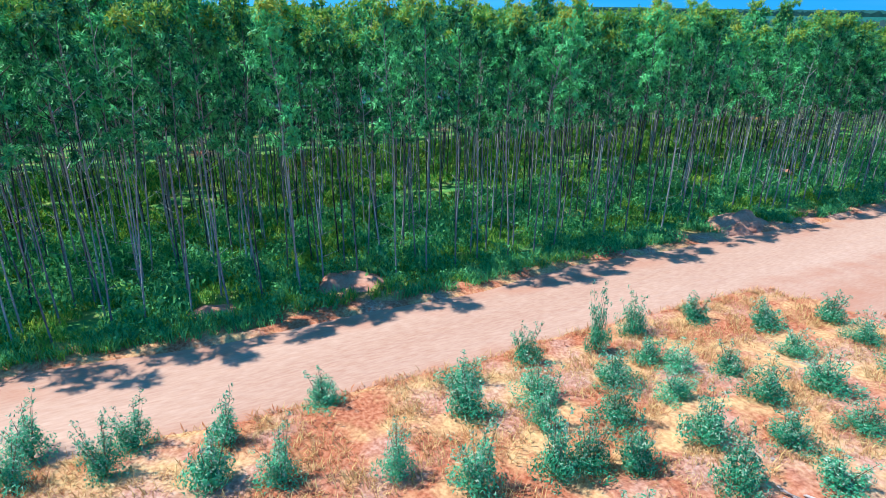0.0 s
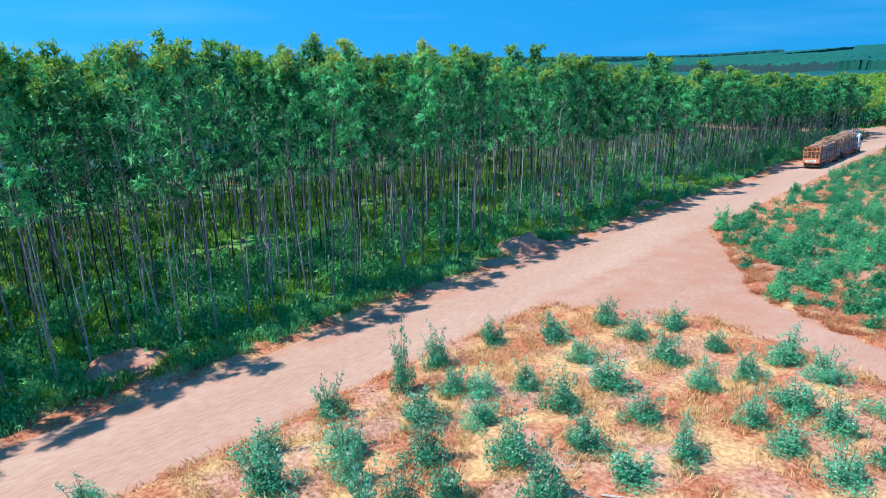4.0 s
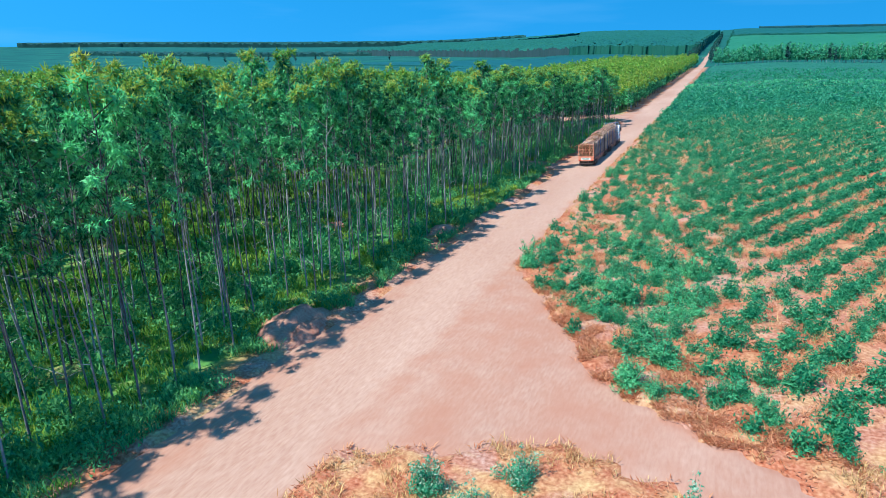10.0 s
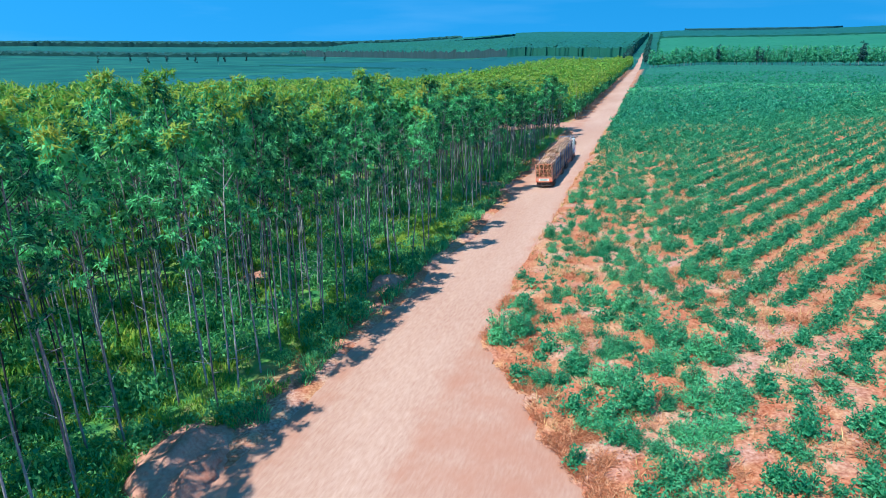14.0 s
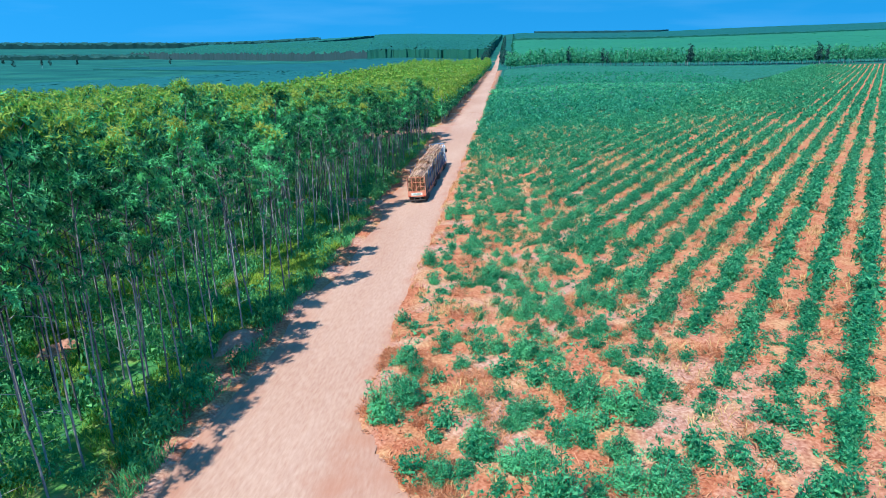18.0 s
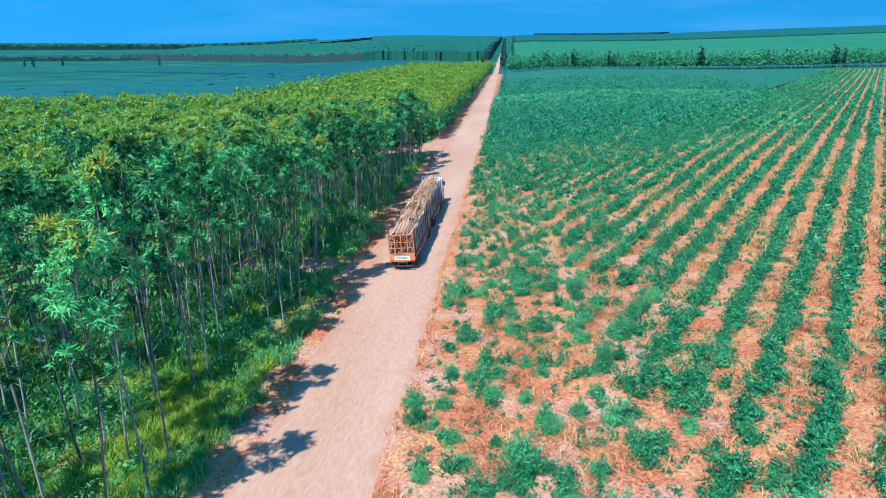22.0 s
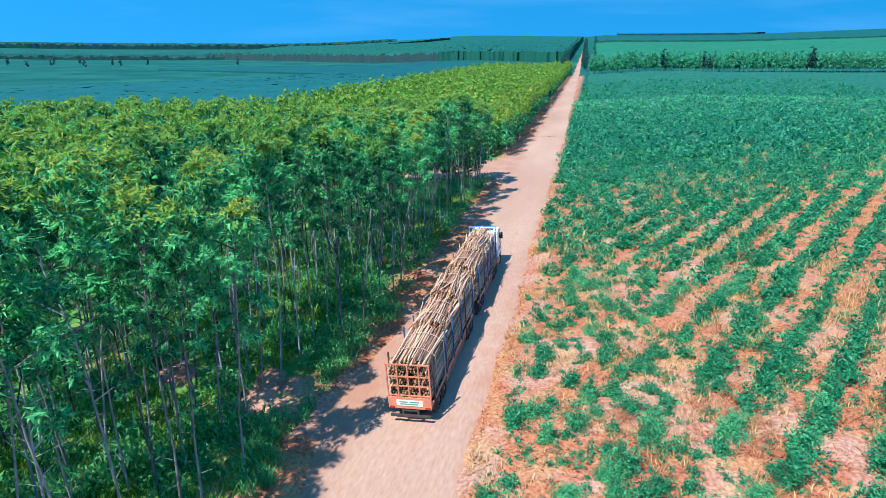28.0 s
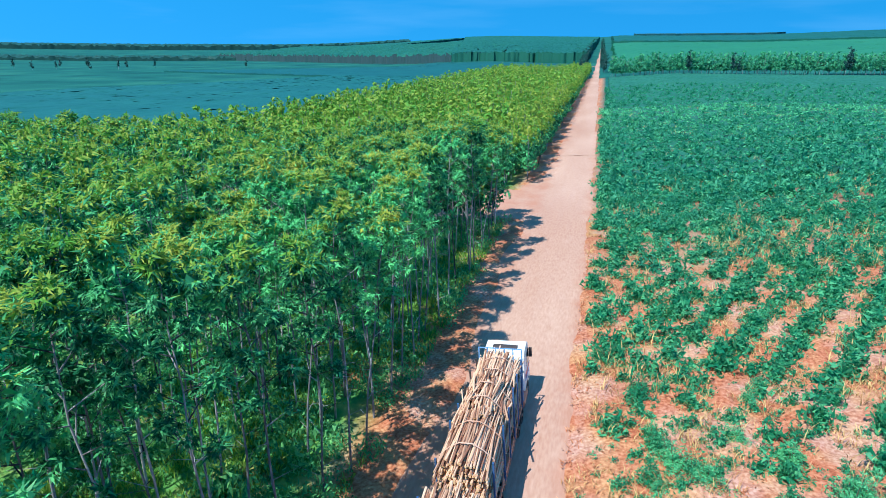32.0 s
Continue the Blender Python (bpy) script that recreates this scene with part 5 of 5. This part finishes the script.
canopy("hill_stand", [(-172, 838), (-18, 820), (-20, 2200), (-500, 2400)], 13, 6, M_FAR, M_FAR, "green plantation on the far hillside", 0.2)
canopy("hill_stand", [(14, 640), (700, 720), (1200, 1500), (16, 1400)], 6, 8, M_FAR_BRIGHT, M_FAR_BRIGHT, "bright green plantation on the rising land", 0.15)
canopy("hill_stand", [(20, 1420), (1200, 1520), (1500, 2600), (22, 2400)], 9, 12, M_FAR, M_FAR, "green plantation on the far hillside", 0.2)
# Lighter, bluer leaf than the other dark woods: distance haze painted in.
M_RIDGE_HAZE = leafy("hazed_ridge_crown", (0.009, 0.055, 0.065), (0.018, 0.08, 0.085), island=0, spread=0.2, through_light=0)
canopy("ridge_wood", [(109, 2750), (640, 2820), (700, 2950), (115, 2900)], 11, 14, M_RIDGE_HAZE, M_RIDGE_HAZE, "dark wood along the ridge", 0.15)
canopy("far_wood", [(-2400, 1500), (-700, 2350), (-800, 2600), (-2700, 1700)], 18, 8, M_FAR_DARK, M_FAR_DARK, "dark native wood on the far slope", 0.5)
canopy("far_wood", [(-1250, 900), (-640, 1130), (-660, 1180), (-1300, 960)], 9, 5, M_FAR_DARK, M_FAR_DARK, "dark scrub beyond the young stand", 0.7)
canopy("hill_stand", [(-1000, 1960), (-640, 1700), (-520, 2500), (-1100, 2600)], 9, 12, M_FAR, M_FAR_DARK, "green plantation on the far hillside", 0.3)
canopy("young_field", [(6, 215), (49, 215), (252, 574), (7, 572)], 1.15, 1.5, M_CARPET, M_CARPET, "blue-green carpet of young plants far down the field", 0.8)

rng = np.random.default_rng(77)
MID = [small_tree(rng, 10.5, 150, 0.95) for _ in range(5)]
line = [(x + rng.normal(0, 0.7), 578 + 0.09 * x + d + rng.normal(0, 0.8)) for x in np.arange(9, 470, 2.9) for d in (0, 3.2, 6.4)]
planted("tree_belt", "belt of green trees along the far field edge", line, MID, 1.3, rng, 0.2, M_BUSH, M_ROWS)
lane = [(sx + rng.normal(0, 1.0), y) for y in np.arange(650, 1700, 9.0) for sx in (-13 - (y - 240) * 0.008, 6 - (y - 240) * 0.008)]
planted("lane_trees", "dark trees lining the road up the far hill", lane, MID, 1.15, rng, 0.05, M_FAR_DARK, M_FAR)
far_lone = [(-520 + 70 * rng.normal(), 690 + 45 * rng.normal()) for i in range(11)]
planted("far_field_trees", "scattered dark trees beyond the young stand", far_lone, MID, 1.2, rng, 0.05, M_FAR_DARK, M_FAR)
lone = [(88, 574), (92, 575), (160, 586), (163, 588), (270, 596), (274, 596), (268, 598), (345, 604), (60, 577)]
planted("tall_belt_trees", "few taller dark trees standing over the belt", lone, MID, 1.55, rng, 0.05, M_FAR_DARK, M_FAR)
